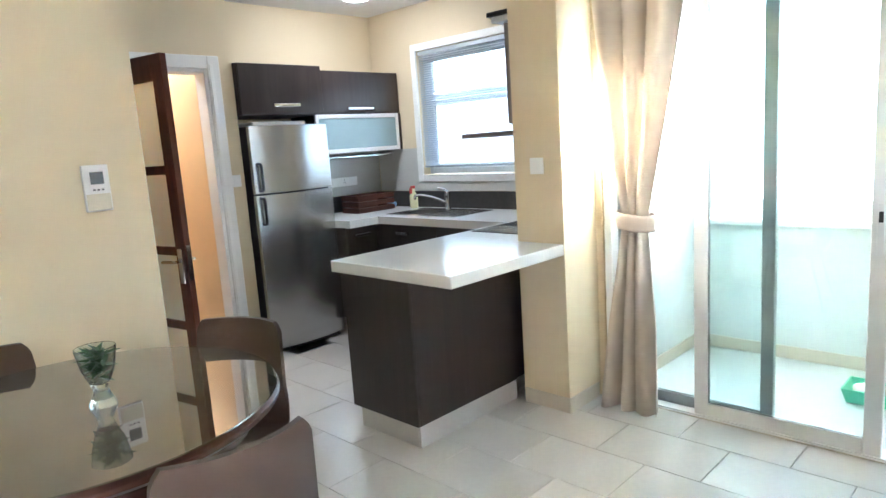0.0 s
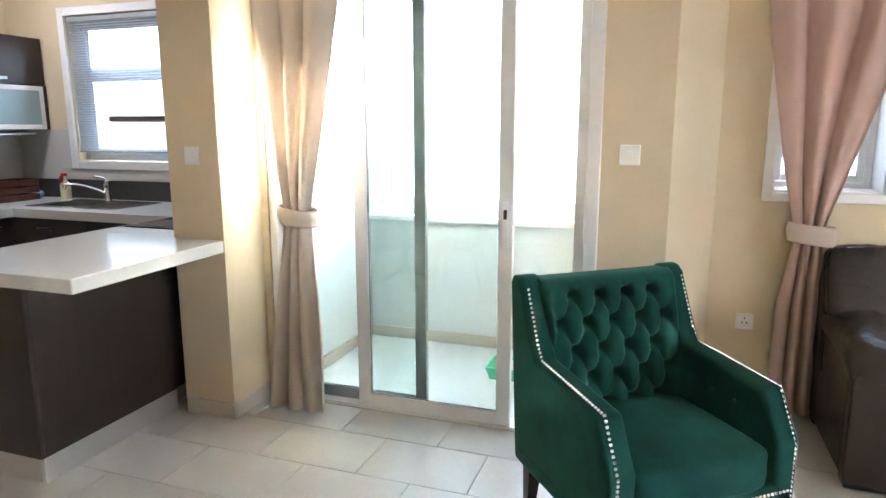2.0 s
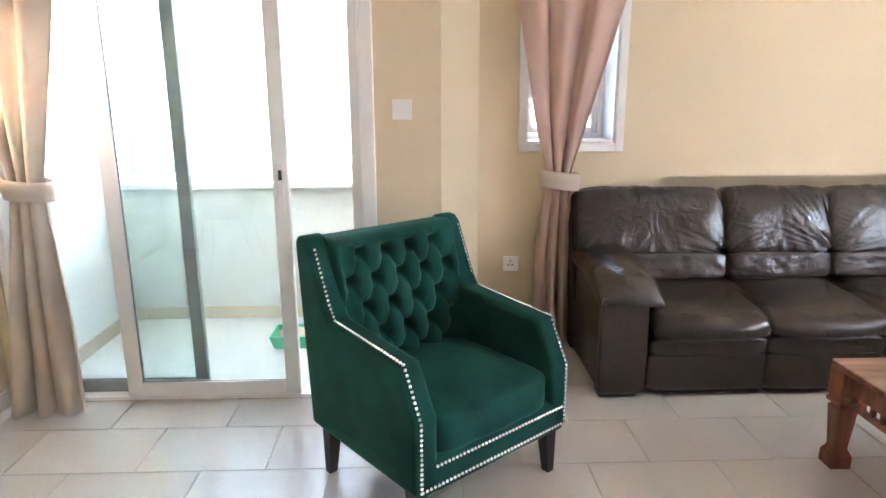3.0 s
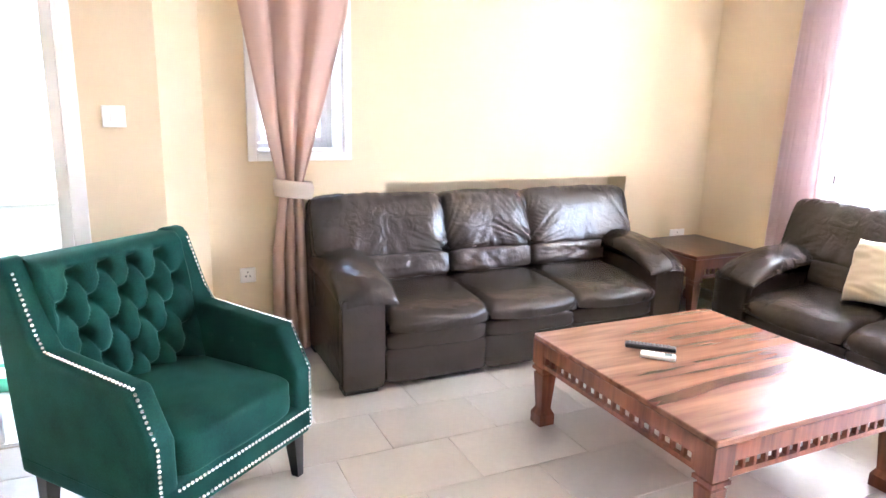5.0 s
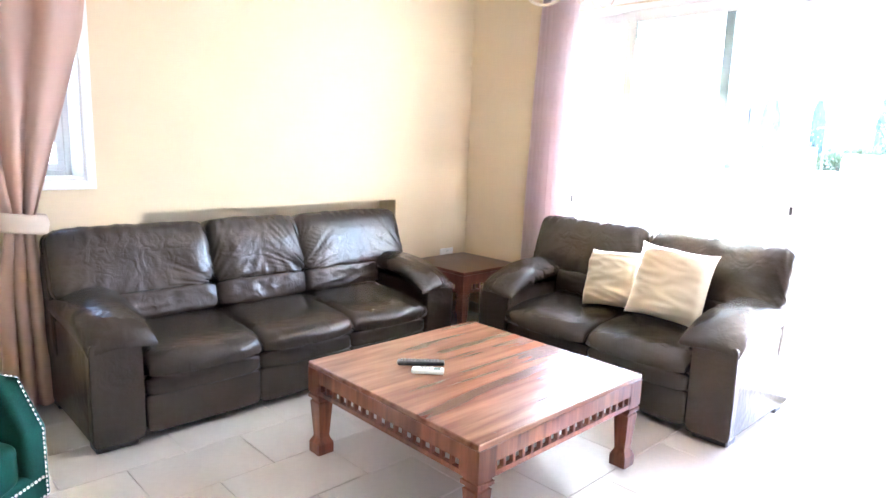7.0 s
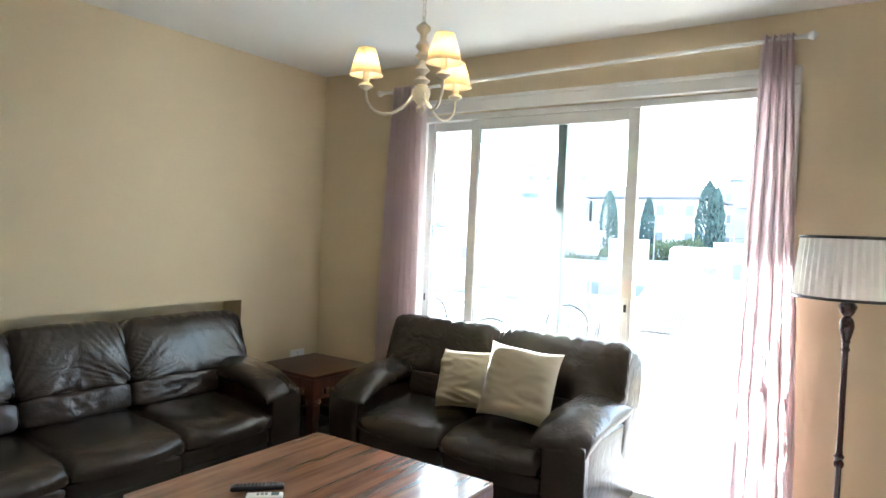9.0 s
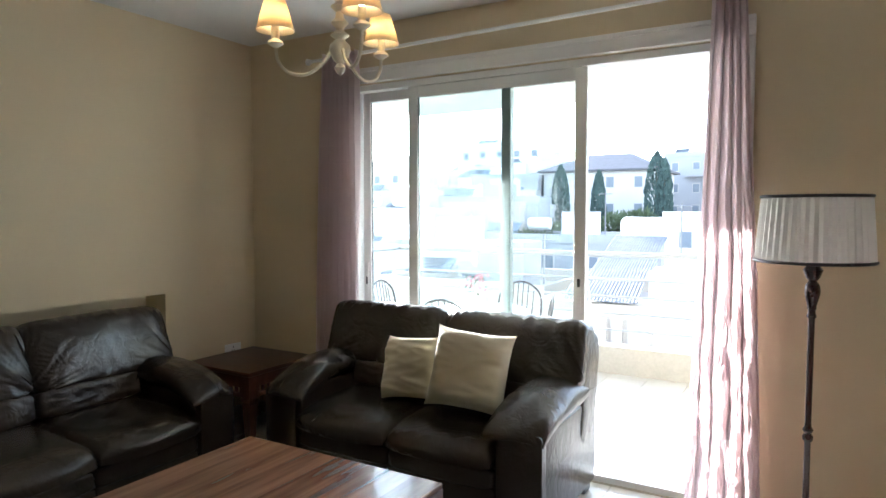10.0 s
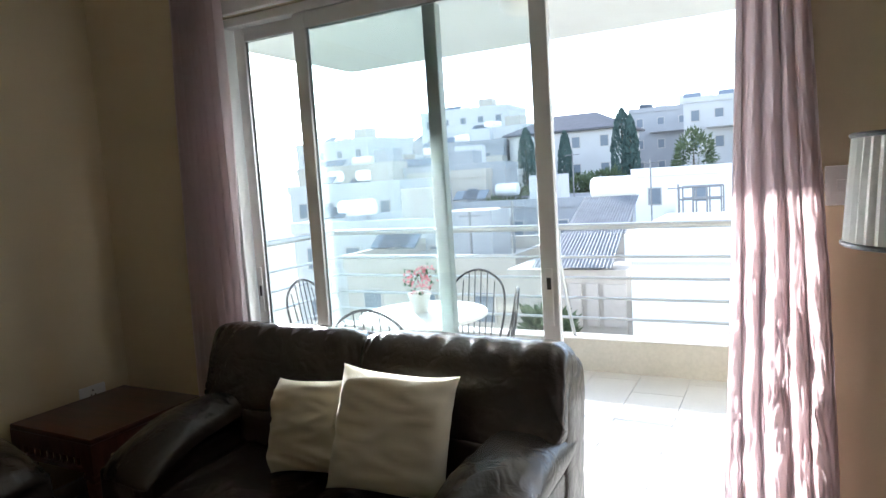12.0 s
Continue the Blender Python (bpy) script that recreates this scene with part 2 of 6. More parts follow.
def box(x0, x1, y0, y1, z0, z1, bevel=0.0, seg=1, bm=None):
    bm = bm or bmesh.new()
    x0, x1, y0, y1, z0, z1 = min(x0, x1), max(x0, x1), min(y0, y1), max(y0, y1), min(z0, z1), max(z0, z1)
    made = bmesh.ops.create_cube(bm, size=1.0)["verts"]
    for v in made:
        v.co = Vector(((x0 + x1) / 2 + v.co.x * (x1 - x0), (y0 + y1) / 2 + v.co.y * (y1 - y0), (z0 + z1) / 2 + v.co.z * (z1 - z0)))
    if bevel:
        edges = list({e for v in made for e in v.link_edges})
        bmesh.ops.bevel(bm, geom=edges, offset=min(bevel, 0.45 * min(x1 - x0, y1 - y0, z1 - z0)), segments=seg, profile=0.5, affect="EDGES")
    return bm


def lathe(profile, n=24, bm=None, center=(0, 0, 0)):
    """A turned body from (radius, height) pairs."""
    bm = bm or bmesh.new()
    cx, cy, cz = center
    rings = []
    for r, z in profile:
        rings.append([bm.verts.new((cx + max(r, 1e-4) * math.cos(2 * math.pi * i / n), cy + max(r, 1e-4) * math.sin(2 * math.pi * i / n), cz + z)) for i in range(n)])
    for a, b in zip(rings, rings[1:]):
        for i in range(n):
            bm.faces.new((a[i], a[(i + 1) % n], b[(i + 1) % n], b[i]))
    bm.faces.new(rings[0][::-1]), bm.faces.new(rings[-1])
    return bm


def tube(points, radius, n=8, bm=None, closed=False):
    """A round bar along the points."""
    bm = bm or bmesh.new()
    pts = [Vector(p) for p in points]
    rings, side = [], None
    for i, p in enumerate(pts):
        a = pts[i - 1] if (i or closed) else p
        b = pts[(i + 1) % len(pts)] if (i < len(pts) - 1 or closed) else p
        d = (b - a).normalized()
        if side is None:
            side = d.orthogonal().normalized()
        side = (side - d * side.dot(d)).normalized()
        up = d.cross(side)
        r = radius(i / max(1, len(pts) - 1)) if callable(radius) else radius
        rings.append([bm.verts.new(p + r * (side * math.cos(2 * math.pi * k / n) + up * math.sin(2 * math.pi * k / n))) for k in range(n)])
    pairs = list(zip(rings, rings[1:])) + ([(rings[-1], rings[0])] if closed else [])
    for a, b in pairs:
        for k in range(n):
            bm.faces.new((a[k], a[(k + 1) % n], b[(k + 1) % n], b[k]))
    if not closed:
        bm.faces.new(rings[0][::-1]), bm.faces.new(rings[-1])
    return bm


def arc(points, steps=6):
    """A smooth line through the points."""
    p = [Vector(q) for q in points]
    p = [2 * p[0] - p[1]] + p + [2 * p[-1] - p[-2]]
    out = []
    for i in range(1, len(p) - 2):
        for k in range(steps):
            t = k / steps
            out.append(0.5 * ((2 * p[i]) + (p[i + 1] - p[i - 1]) * t + (2 * p[i - 1] - 5 * p[i] + 4 * p[i + 1] - p[i + 2]) * t * t + (3 * p[i] - p[i - 1] - 3 * p[i + 1] + p[i + 2]) * t ** 3))
    return out + [p[-2]]


def pad(sx, sy, sz, power=4.0, crown=0.0, wrinkle=0.0, seed=0, n=22, freq=6.0, sag=0.0):
    """A stuffed cushion: a rounded block, centre at the origin, with a crown on top and wrinkles."""
    bm = bmesh.new()
    bmesh.ops.create_cube(bm, size=2.0)
    bmesh.ops.subdivide_edges(bm, edges=bm.edges[:], cuts=n, use_grid_fill=True)
    for v in bm.verts:
        c = v.co.copy()
        k = (abs(c.x) ** power + abs(c.y) ** power + abs(c.z) ** power) ** (1 / power)
        c = c / k * max(abs(c.x), abs(c.y), abs(c.z))
        f = 1 - min(1, c.x ** 2) * 0.9
        g = 1 - min(1, c.y ** 2) * 0.9
        up = c.z * crown * f * g
        p = Vector((c.x * sx / 2, c.y * sy / 2, c.z * sz / 2 + up - sag * f * g))
        if wrinkle:
            q = p * freq + Vector((seed * 7.3, seed * 3.1, seed))
            w = noise.noise(Vector((q.x * 1.6, q.y * 0.7, q.z))) + 0.6 * (0.5 - abs(noise.noise(q * 2.3)) * 2)
            p += c.normalized() * w * wrinkle
        v.co = p
    return bm


def moved(bm, m):
    bmesh.ops.transform(bm, matrix=m, verts=bm.verts[:])
    return bm


def slab(name, x0, x1, y0, y1, z0, z1, material, label, category, bevel=0.0):
    return tagged(part(name, box(x0, x1, y0, y1, z0, z1, bevel), material), label, category, kind="structure")


def panel(axis, at, thick, u0, u1, z0, z1, holes=()):
    """A wall across an axis ('x' or 'y') from at to at+thick, along u0..u1, with openings (u0, u1, z0, z1)."""
    bm = bmesh.new()
    us = sorted({u0, u1, *[h[0] for h in holes], *[h[1] for h in holes]})
    zs = sorted({z0, z1, *[h[2] for h in holes], *[h[3] for h in holes]})
    us, zs = [u for u in us if u0 <= u <= u1], [z for z in zs if z0 <= z <= z1]

    def solid(i, j):
        if i < 0 or j < 0 or i >= len(us) - 1 or j >= len(zs) - 1:
            return False
        u, z = (us[i] + us[i + 1]) / 2, (zs[j] + zs[j + 1]) / 2
        return not any(h[0] < u < h[1] and h[2] < z < h[3] for h in holes)

    def at3(d, u, z):
        return (d, u, z) if axis == "x" else (u, d, z)

    cache = {}

    def vert(d, i, j):
        if (d, i, j) not in cache:
            cache[d, i, j] = bm.verts.new(at3(at + d * thick, us[i], zs[j]))
        return cache[d, i, j]

    for i in range(len(us) - 1):
        for j in range(len(zs) - 1):
            if not solid(i, j):
                continue
            for d in (0, 1):
                bm.faces.new((vert(d, i, j), vert(d, i + 1, j), vert(d, i + 1, j + 1), vert(d, i, j + 1)))
            for di, dj, a, b in ((-1, 0, (i, j), (i, j + 1)), (1, 0, (i + 1, j), (i + 1, j + 1)), (0, -1, (i, j), (i + 1, j)), (0, 1, (i, j + 1), (i + 1, j + 1))):
                if not solid(i + di, j + dj):
                    bm.faces.new((vert(0, *a), vert(0, *b), vert(1, *b), vert(1, *a)))
    return bm


def wall(name, axis, at, thick, u0, u1, z0=0.0, z1=2.68, holes=(), material=None, label="cream painted plaster wall"):
    return tagged(part(name, panel(axis, at, thick, u0, u1, z0, z1, holes), material or WALL), label, "wall", kind="structure")


# ---- the rooms ----
H = 2.68
slab("floor", -3.0, 4.1, -4.17, 4.9, -0.2, -0.008, GROUT, "grout bed under the beige floor tiles", "floor")
slab("ceiling", -3.0, 4.25, -4.17, 4.9, H, H + 0.2, CEIL, "flat white painted ceiling of the living room and kitchen", "ceiling")
wall("wall_south", "y", -4.17, 0.15, -3.0, 4.1, holes=[(0.60, 2.96, 0.0, 2.31)])
wall("wall_east", "x", 3.87, 0.20, -4.02, -0.425, holes=[(-1.18, -0.688, 1.149, 2.29), (-3.265, -1.447, 0.0, 0.960)])
wall("wall_east_outer", "x", 4.07, 0.17, -4.02, -0.425, holes=[(-1.18, -0.688, 1.149, 2.29)])


def prism(points, z0, z1):
    """An upright block over a plan outline."""
    bm = bmesh.new()
    lo, hi = [bm.verts.new((x, y, z0)) for x, y in points], [bm.verts.new((x, y, z1)) for x, y in points]
    bm.faces.new(lo[::-1]), bm.faces.new(hi)
    for i in range(len(points)):
        k = (i + 1) % len(points)
        bm.faces.new((lo[i], lo[k], hi[k], hi[i]))
    return bm


tagged(part("wall_return", prism(((3.15, -0.085), (3.15, -0.200), (3.87, -0.425), (4.24, -0.425), (4.24, -0.085)), 0.0, H), WALL), "cream painted slanting plaster wall beside the balcony door", "wall", kind="structure")
wall("wall_balcony_door", "x", 3.15, 0.15, -0.085, 1.84, holes=[(0.15, 1.80, 0.0, 2.31)])
wall("wall_kitchen_south", "y", 1.84, 0.30, 2.83, 4.1)
wall("wall_kitchen_east", "x", 4.10, 0.15, 1.84, 4.9, holes=[(2.72, 4.14, 1.22, 2.29)])
wall("wall_kitchen_north", "y", 4.75, 0.15, 2.42, 4.1)
wall("wall_door", "y", 4.30, 0.12, 0.9, 2.42, holes=[(1.44, 2.22, 0.0, 2.08)])
wall("wall_fridge_side", "x", 2.30, 0.12, 4.42, 4.9)
wall("wall_north", "y", 3.45, 0.14, -3.0, 1.39)
wall("wall_recess", "x", 0.78, 0.12, 3.59, 4.42)
wall("wall_west", "x", -3.15, 0.15, -4.17, 3.59)
ORANGE = mat("warm_orange_paint", (0.80, 0.57, 0.31), 0.7, vary=0.03, bump=0.06)
wall("wall_hall_end", "y", 5.35, 0.1, 0.9, 2.42, material=ORANGE, label="orange painted wall of the room behind the door")
wall("wall_hall_west", "x", 0.9, 0.1, 4.42, 5.35, material=ORANGE, label="orange painted side wall behind the door")
wall("wall_hall_east", "x", 2.2, 0.1, 4.42, 5.35, material=ORANGE, label="orange painted side wall behind the door")
slab("floor_hall", 0.9, 2.3, 4.42, 5.45, -0.2, 0, TILE, "tiled floor of the room behind the door", "floor")
slab("ceiling_hall", 0.9, 2.3, 4.42, 5.45, H, H + 0.1, CEIL, "white ceiling of the room behind the door", "ceiling")


# ---- sliding doors and windows ----
def ring(axis, at, thick, u0, u1, z0, z1, w, bm=None):
    """A rectangular frame of width w."""
    bm = bm or bmesh.new()

    def b(ua, ub, za, zb):
        if axis == "x":
            box(at, at + thick, ua, ub, za, zb, 0.003, bm=bm)
        else:
            box(ua, ub, at, at + thick, za, zb, 0.003, bm=bm)

    b(u0, u0 + w, z0, z1), b(u1 - w, u1, z0, z1)
    b(u0 + w, u1 - w, z0, z0 + w), b(u0 + w, u1 - w, z1 - w, z1)
    return bm


def leaf(parent, axis, at, u0, u1, z0, z1, w=0.06, d=0.035, lock=None, name="sash", material=None, glazing=None):
    s = part(name, ring(axis, at, d, u0, u1, z0, z1, w), material or ALU, parent)
    m = at + d / 2
    pane = box(m - 0.003, m + 0.003, u0 + w - 0.005, u1 - w + 0.005, z0 + w - 0.005, z1 - w + 0.005) if axis == "x" else box(u0 + w - 0.005, u1 - w + 0.005, m - 0.003, m + 0.003, z0 + w - 0.005, z1 - w + 0.005)
    p = part("pane", pane, glazing or CLEAR, s, "clear window glass")
    p.visible_shadow = False
    part("seal", ring(axis, at + d * 0.2, d * 0.6, u0 + w - 0.006, u1 - w + 0.006, z0 + w - 0.006, z1 - w + 0.006, 0.006), SEAL, s)
    if lock:
        side, u, zc, out = lock
        q = at - 0.006 if out < 0 else at + d
        bb = box(q, q + 0.006, u - 0.014, u + 0.014, zc - 0.11, zc + 0.11, 0.002) if axis == "x" else box(u - 0.014, u + 0.014, q, q + 0.006, zc - 0.11, zc + 0.11, 0.002)
        part("lock_plate", bb, ALU, s, "white recessed pull plate")
        q2 = q - 0.003 if out < 0 else q + 0.006
        bb = box(q2, q2 + 0.003, u - 0.008, u + 0.008, zc + 0.03, zc + 0.075) if axis == "x" else box(u - 0.008, u + 0.008, q2, q2 + 0.003, zc + 0.03, zc + 0.075)
        part("latch", bb, BLACKP, s, "black latch")
    return s


door1 = thing("door_1", (0, 0, 0), "white aluminium sliding glass door to the small enclosed balcony, closed", "door", kind="structure")
part("door_frame", ring("x", 3.155, 0.12, 0.152, 1.795, -0.038, 2.305, 0.045), ALU, door1)
bm = bmesh.new()
box(3.128, 3.15, 0.09, 0.15, 0, 2.31, 0.004, bm=bm), box(3.128, 3.15, 0.09, 1.83, 2.31, 2.38, 0.004, bm=bm)
part("architrave", bm, WHITE, door1)
part("door_track", box(3.16, 3.265, 0.20, 1.75, 0.008, 0.015), ALU, door1)
leaf(door1, "x", 3.165, 0.480, 1.30, 0.015, 2.25, 0.07, lock=(0, 0.515, 1.02, -1))
# The rear sash is white too; its backlit shade is in the colour.
leaf(door1, "x", 3.222, 0.936, 1.748, 0.015, 2.25, 0.06, material=ALU_SHADE)

door2 = thing("door_2", (0, 0, 0), "white aluminium sliding glass doors to the terrace, one side standing open", "door", kind="structure")
part("door_frame", ring("y", -4.15, 0.12, 0.605, 2.955, 0.0, 2.305, 0.04), ALU, door2)
bm = bmesh.new()
box(0.545, 3.04, -4.02, -3.995, 2.31, 2.40, 0.006, bm=bm), box(0.545, 3.04, -4.02, -3.985, 2.38, 2.405, 0.004, bm=bm)
box(0.545, 0.60, -4.02, -3.995, 0, 2.31, 0.006, bm=bm), box(2.96, 3.04, -4.02, -3.995, 0, 2.31, 0.006, bm=bm)
part("architrave", bm, WHITE, door2)
leaf(door2, "y", -4.072, 1.362, 2.512, 0.045, 2.262, 0.067, lock=(0, 1.396, 1.04, 1), glazing=DUSTY)
leaf(door2, "y", -4.115, 1.829, 2.90, 0.045, 2.262, 0.06, glazing=DUSTY)
# Slab laid over the white stile, grey green only for its shade.
part("interlock", box(1.826, 1.886, -4.119, -4.074, 0.105, 2.20, 0.003), ALU_SHADE, door2, "meeting stile coloured grey green for its backlit shade")
lk = part("lock_plate", box(2.86, 2.885, -4.08, -4.074, 0.92, 1.14, 0.002), ALU, door2)
part("latch", box(2.866, 2.878, -4.074, -4.071, 1.0, 1.05), BLACKP, lk)

win = thing("window_1", (0, 0, 0), "small white framed window with a plaster reveal beside the leather sofa", "window", kind="structure")
part("window_frame", ring("x", 4.09, 0.06, -1.175, -0.693, 1.154, 2.285, 0.035), ALU, win)
leaf(win, "x", 4.10, -1.14, -0.94, 1.19, 2.25, 0.035)
leaf(win, "x", 4.135, -0.93, -0.728, 1.19, 2.25, 0.035)
bm = bmesh.new()
for a, b, c, d in ((-1.1795, -1.170, 1.1495, 2.2895), (-0.698, -0.6885, 1.1495, 2.2895), (-1.170, -0.698, 1.1495, 1.160), (-1.170, -0.698, 2.279, 2.2895)):
    box(3.872, 4.089, a, b, c, d, bm=bm)
part("lining", bm, WHITE, win, "white painted window reveal")
bm = ring("x", 3.848, 0.022, -1.224, -0.643, 1.104, 2.334, 0.045)
part("architrave", bm, WHITE, win)

win = thing("window_2", (0, 0, 0), "white framed kitchen window over the sink behind a lowered blind", "window", kind="structure")
part("window_frame", ring("x", 4.17, 0.06, 2.725, 4.135, 1.225, 2.285, 0.05), ALU, win)
leaf(win, "x", 4.18, 2.775, 4.085, 1.275, 1.86, 0.04)
leaf(win, "x", 4.18, 2.775, 4.085, 1.865, 2.235, 0.04)
part("architrave", ring("x", 4.078, 0.022, 2.66, 4.20, 1.16, 2.35, 0.06), WHITE, win)
SLAT = mat("aluminium_slat", (0.42, 0.45, 0.48), 0.35, 0.3, vary=0.03, bump=0)
blind = thing("venetian_blind", (4.112, 3.43, 0), "grey aluminium venetian blind with half open slats in the kitchen window", "blind")
part("head_rail", box(-0.012, 0.02, -0.70, 0.70, 2.25, 2.285, 0.003), SLAT, blind)
sl = finish(moved(box(-0.0120, 0.0120, -0.70, 0.70, -0.0006, 0.0006), Matrix.Rotation(radians(-38), 4, "Y")))
sl.materials.append(SLAT)
for i in range(51):
    part("slat", sl, SLAT, blind, at=pose(0, 0, 2.238 - i * 0.0185) if i < 50 else pose(0, 0, 1.3125))
part("bottom_rail", box(-0.012, 0.012, -0.70, 0.70, 1.285, 1.30, 0.002), SLAT, blind)
for y in (-0.5, 0.05, 0.5):
    part("cord", tube([(-0.014, y, 2.24), (-0.014, y, 1.30)], 0.001, 5), WHITEP, blind)

# the door to the hall
DOORW = wood("dark_red_door_wood", (0.055, 0.014, 0.010), (0.13, 0.036, 0.022), 3, 0.3, axis=2, bump=0.05, coat=0.2)
FROST = mat("frosted_glass", (0.80, 0.86, 0.82), 0.45, vary=0.02, bump=0.02, transmission=0.75)
d3 = thing("door_3", pose(1.447, 4.283, 0, 0, 0, -79.5), "open dark red wooden door with frosted glass panels between rails", "door", kind="structure")
bm = bmesh.new()
L = 0.78
lf = part("door_leaf", box(L - 0.09, L, -0.02, 0.02, 0.01, 2.07, 0.003), DOORW, d3, "dark red wooden door leaf stile")
part("stile", box(0.0, 0.09, -0.02, 0.02, 0.01, 2.07, 0.003), DOORW, d3)
for z0, z1 in ((0.01, 0.16), (0.52, 0.57), (0.96, 1.01), (1.42, 1.47), (1.93, 2.07)):
    part("rail", box(0.09, L - 0.09, -0.02, 0.02, z0, z1, 0.002), DOORW, d3)
for z0, z1 in ((0.16, 0.52), (0.57, 0.96), (1.01, 1.42), (1.47, 1.93)):
    g = part("glass_panel", box(0.09, L - 0.09, -0.004, 0.004, z0, z1), FROST, d3, "frosted glass panel")
for s in (-1, 1):
    h = part("door_handle", tube(arc([(L - 0.05, s * 0.021, 0.93), (L - 0.05, s * 0.065, 0.93), (L - 0.075, s * 0.07, 0.93), (L - 0.16, s * 0.066, 0.925)]), 0.009, 8), CHROME, d3, "chrome lever handle")
    part("handle_plate", box(L - 0.072, L - 0.028, s * 0.02, s * 0.026, 0.80, 1.0, 0.003), CHROME, h)
part("lock_plate", box(L, L + 0.003, -0.012, 0.012, 0.82, 1.02), CHROME, d3)
fr = thing("door_frame", (0, 0, 0), "white painted door frame round the open dark door", "door frame", kind="structure")
bm = bmesh.new()
for a, b, c, d in ((2.20, 2.235, 0, 2.10), (1.405, 1.44, 0, 2.10), (1.44, 2.20, 2.075, 2.10)):
    box(a, b, 4.29, 4.43, c, d, 0.003, bm=bm)
part("jamb", bm, WHITE, fr)
bm = bmesh.new()
box(2.225, 2.315, 4.277, 4.298, 0, 2.19, 0.006, bm=bm), box(1.39, 2.2245, 4.277, 4.298, 2.10, 2.19, 0.006, bm=bm)
box(2.235, 2.26, 4.268, 4.277, 0, 2.13, 0.003, bm=bm)
part("architrave", bm, WHITE, fr)


# ---- skirting ----
def skirt(x0, x1, y0, y1):
    slab("baseboard", x0, x1, y0, y1, 0.0, 0.085, SKIRT, "beige tile skirting along the wall", "baseboard", 0.003)


skirt(2.817, 2.829, 1.828, 2.13), skirt(2.829, 3.12, 1.828, 1.839)
skirt(3.138, 3.149, -0.195, 0.089)
tagged(part("baseboard", prism(((3.138, -0.1962), (3.138, -0.2080), (3.862, -0.4340), (3.862, -0.4225)), 0.0, 0.085), SKIRT), "beige tile skirting along the wall", "baseboard", kind="structure")
skirt(3.858, 3.869, -4.01, -3.267), skirt(3.858, 3.869, -1.445, -0.437), skirt(3.05, 3.857, -4.019, -4.008)
skirt(-2.98, 0.61, -4.019, -4.008), skirt(-2.98, 1.39, 3.438, 3.449), skirt(1.391, 1.402, 3.438, 3.59)
skirt(2.32, 2.42, 4.287, 4.298)



# ---- curtains ----
def curtain(name, label, axis, plane, top, left, right, z0, material, folds, amp, sign=1, seed=0, rows=44, cols=None, band=None, sub=3.0, rough=0.0):
    """Hung cloth. left, right: (z, u) rows; amp: (z, depth) rows; plane: the middle of the cloth."""
    cols = cols or folds * 12
    bm = bmesh.new()
    zs = [z0 + (top - z0) * j / rows for j in range(rows + 1)]
    grid = []
    lz, lu = zip(*left)
    rz, ru = zip(*right)
    az, au = zip(*amp)
    for z in zs:
        a, b, d = np.interp(z, lz, lu), np.interp(z, rz, ru), np.interp(z, az, au)
        row = []
        for i in range(cols + 1):
            t = i / cols
            wob = 0.35 * noise.noise(Vector((t * folds * 0.6 + seed, z * 0.9, seed)))
            ph = 2 * math.pi * folds * (t + 0.35 / folds * noise.noise(Vector((t * sub, z * 0.7, seed + 3.3))))
            dep = d * (math.sin(ph) * (0.85 + wob) + 0.14 * math.sin(2.3 * ph + seed))
            if rough:
                low = min(1, max(0.25, (2.2 - z) / 1.4))
                dep += low * rough * (0.6 * noise.noise(Vector((t * 7, z * 5, seed))) + 0.55 * (0.5 - abs(noise.noise(Vector((t * 22, z * 13, seed))))))
            u = a + (b - a) * t + 0.25 * d * math.cos(ph)
            row.append(bm.verts.new((plane + sign * dep, u, z) if axis == "x" else (u, plane + sign * dep, z)))
        grid.append(row)
    for j in range(rows):
        for i in range(cols):
            bm.faces.new((grid[j][i], grid[j][i + 1], grid[j + 1][i + 1], grid[j + 1][i]))
    c = thing(name, (0, 0, 0), label, "curtain")
    ob = part("cloth", bm, material, c, smooth=180)
    sol = ob.modifiers.new("thick", "SOLIDIFY")
    sol.thickness = 0.002
    if band:
        z, u0, u1, d, h = band
        pts = []
        uc, w = (u0 + u1) / 2, (u1 - u0) / 2
        bm = bmesh.new()
        rings = []
        for j in range(7):
            zz = z - h / 2 + h * j / 6
            k = 1 + 0.06 * math.cos(math.pi * (j / 6 - 0.5)) + 0.02 * math.sin(j * 5)
            rings.append([bm.verts.new((plane + d * k * math.cos(q), uc + w * k * math.sin(q), zz + 0.012 * math.sin(q)) if axis == "x" else (uc + w * k * math.sin(q), plane + d * k * math.cos(q), zz)) for q in [2 * math.pi * i / 28 for i in range(28)]])
        for a, b in zip(rings, rings[1:]):
            for i in range(28):
                bm.faces.new((a[i], a[(i + 1) % 28], b[(i + 1) % 28], b[i]))
        ob = part("tie_band", bm, BAND, c, "pale cloth band tied round the curtain", smooth=180)
        sol = ob.modifiers.new("thick", "SOLIDIFY")
        sol.thickness = 0.004
    return c


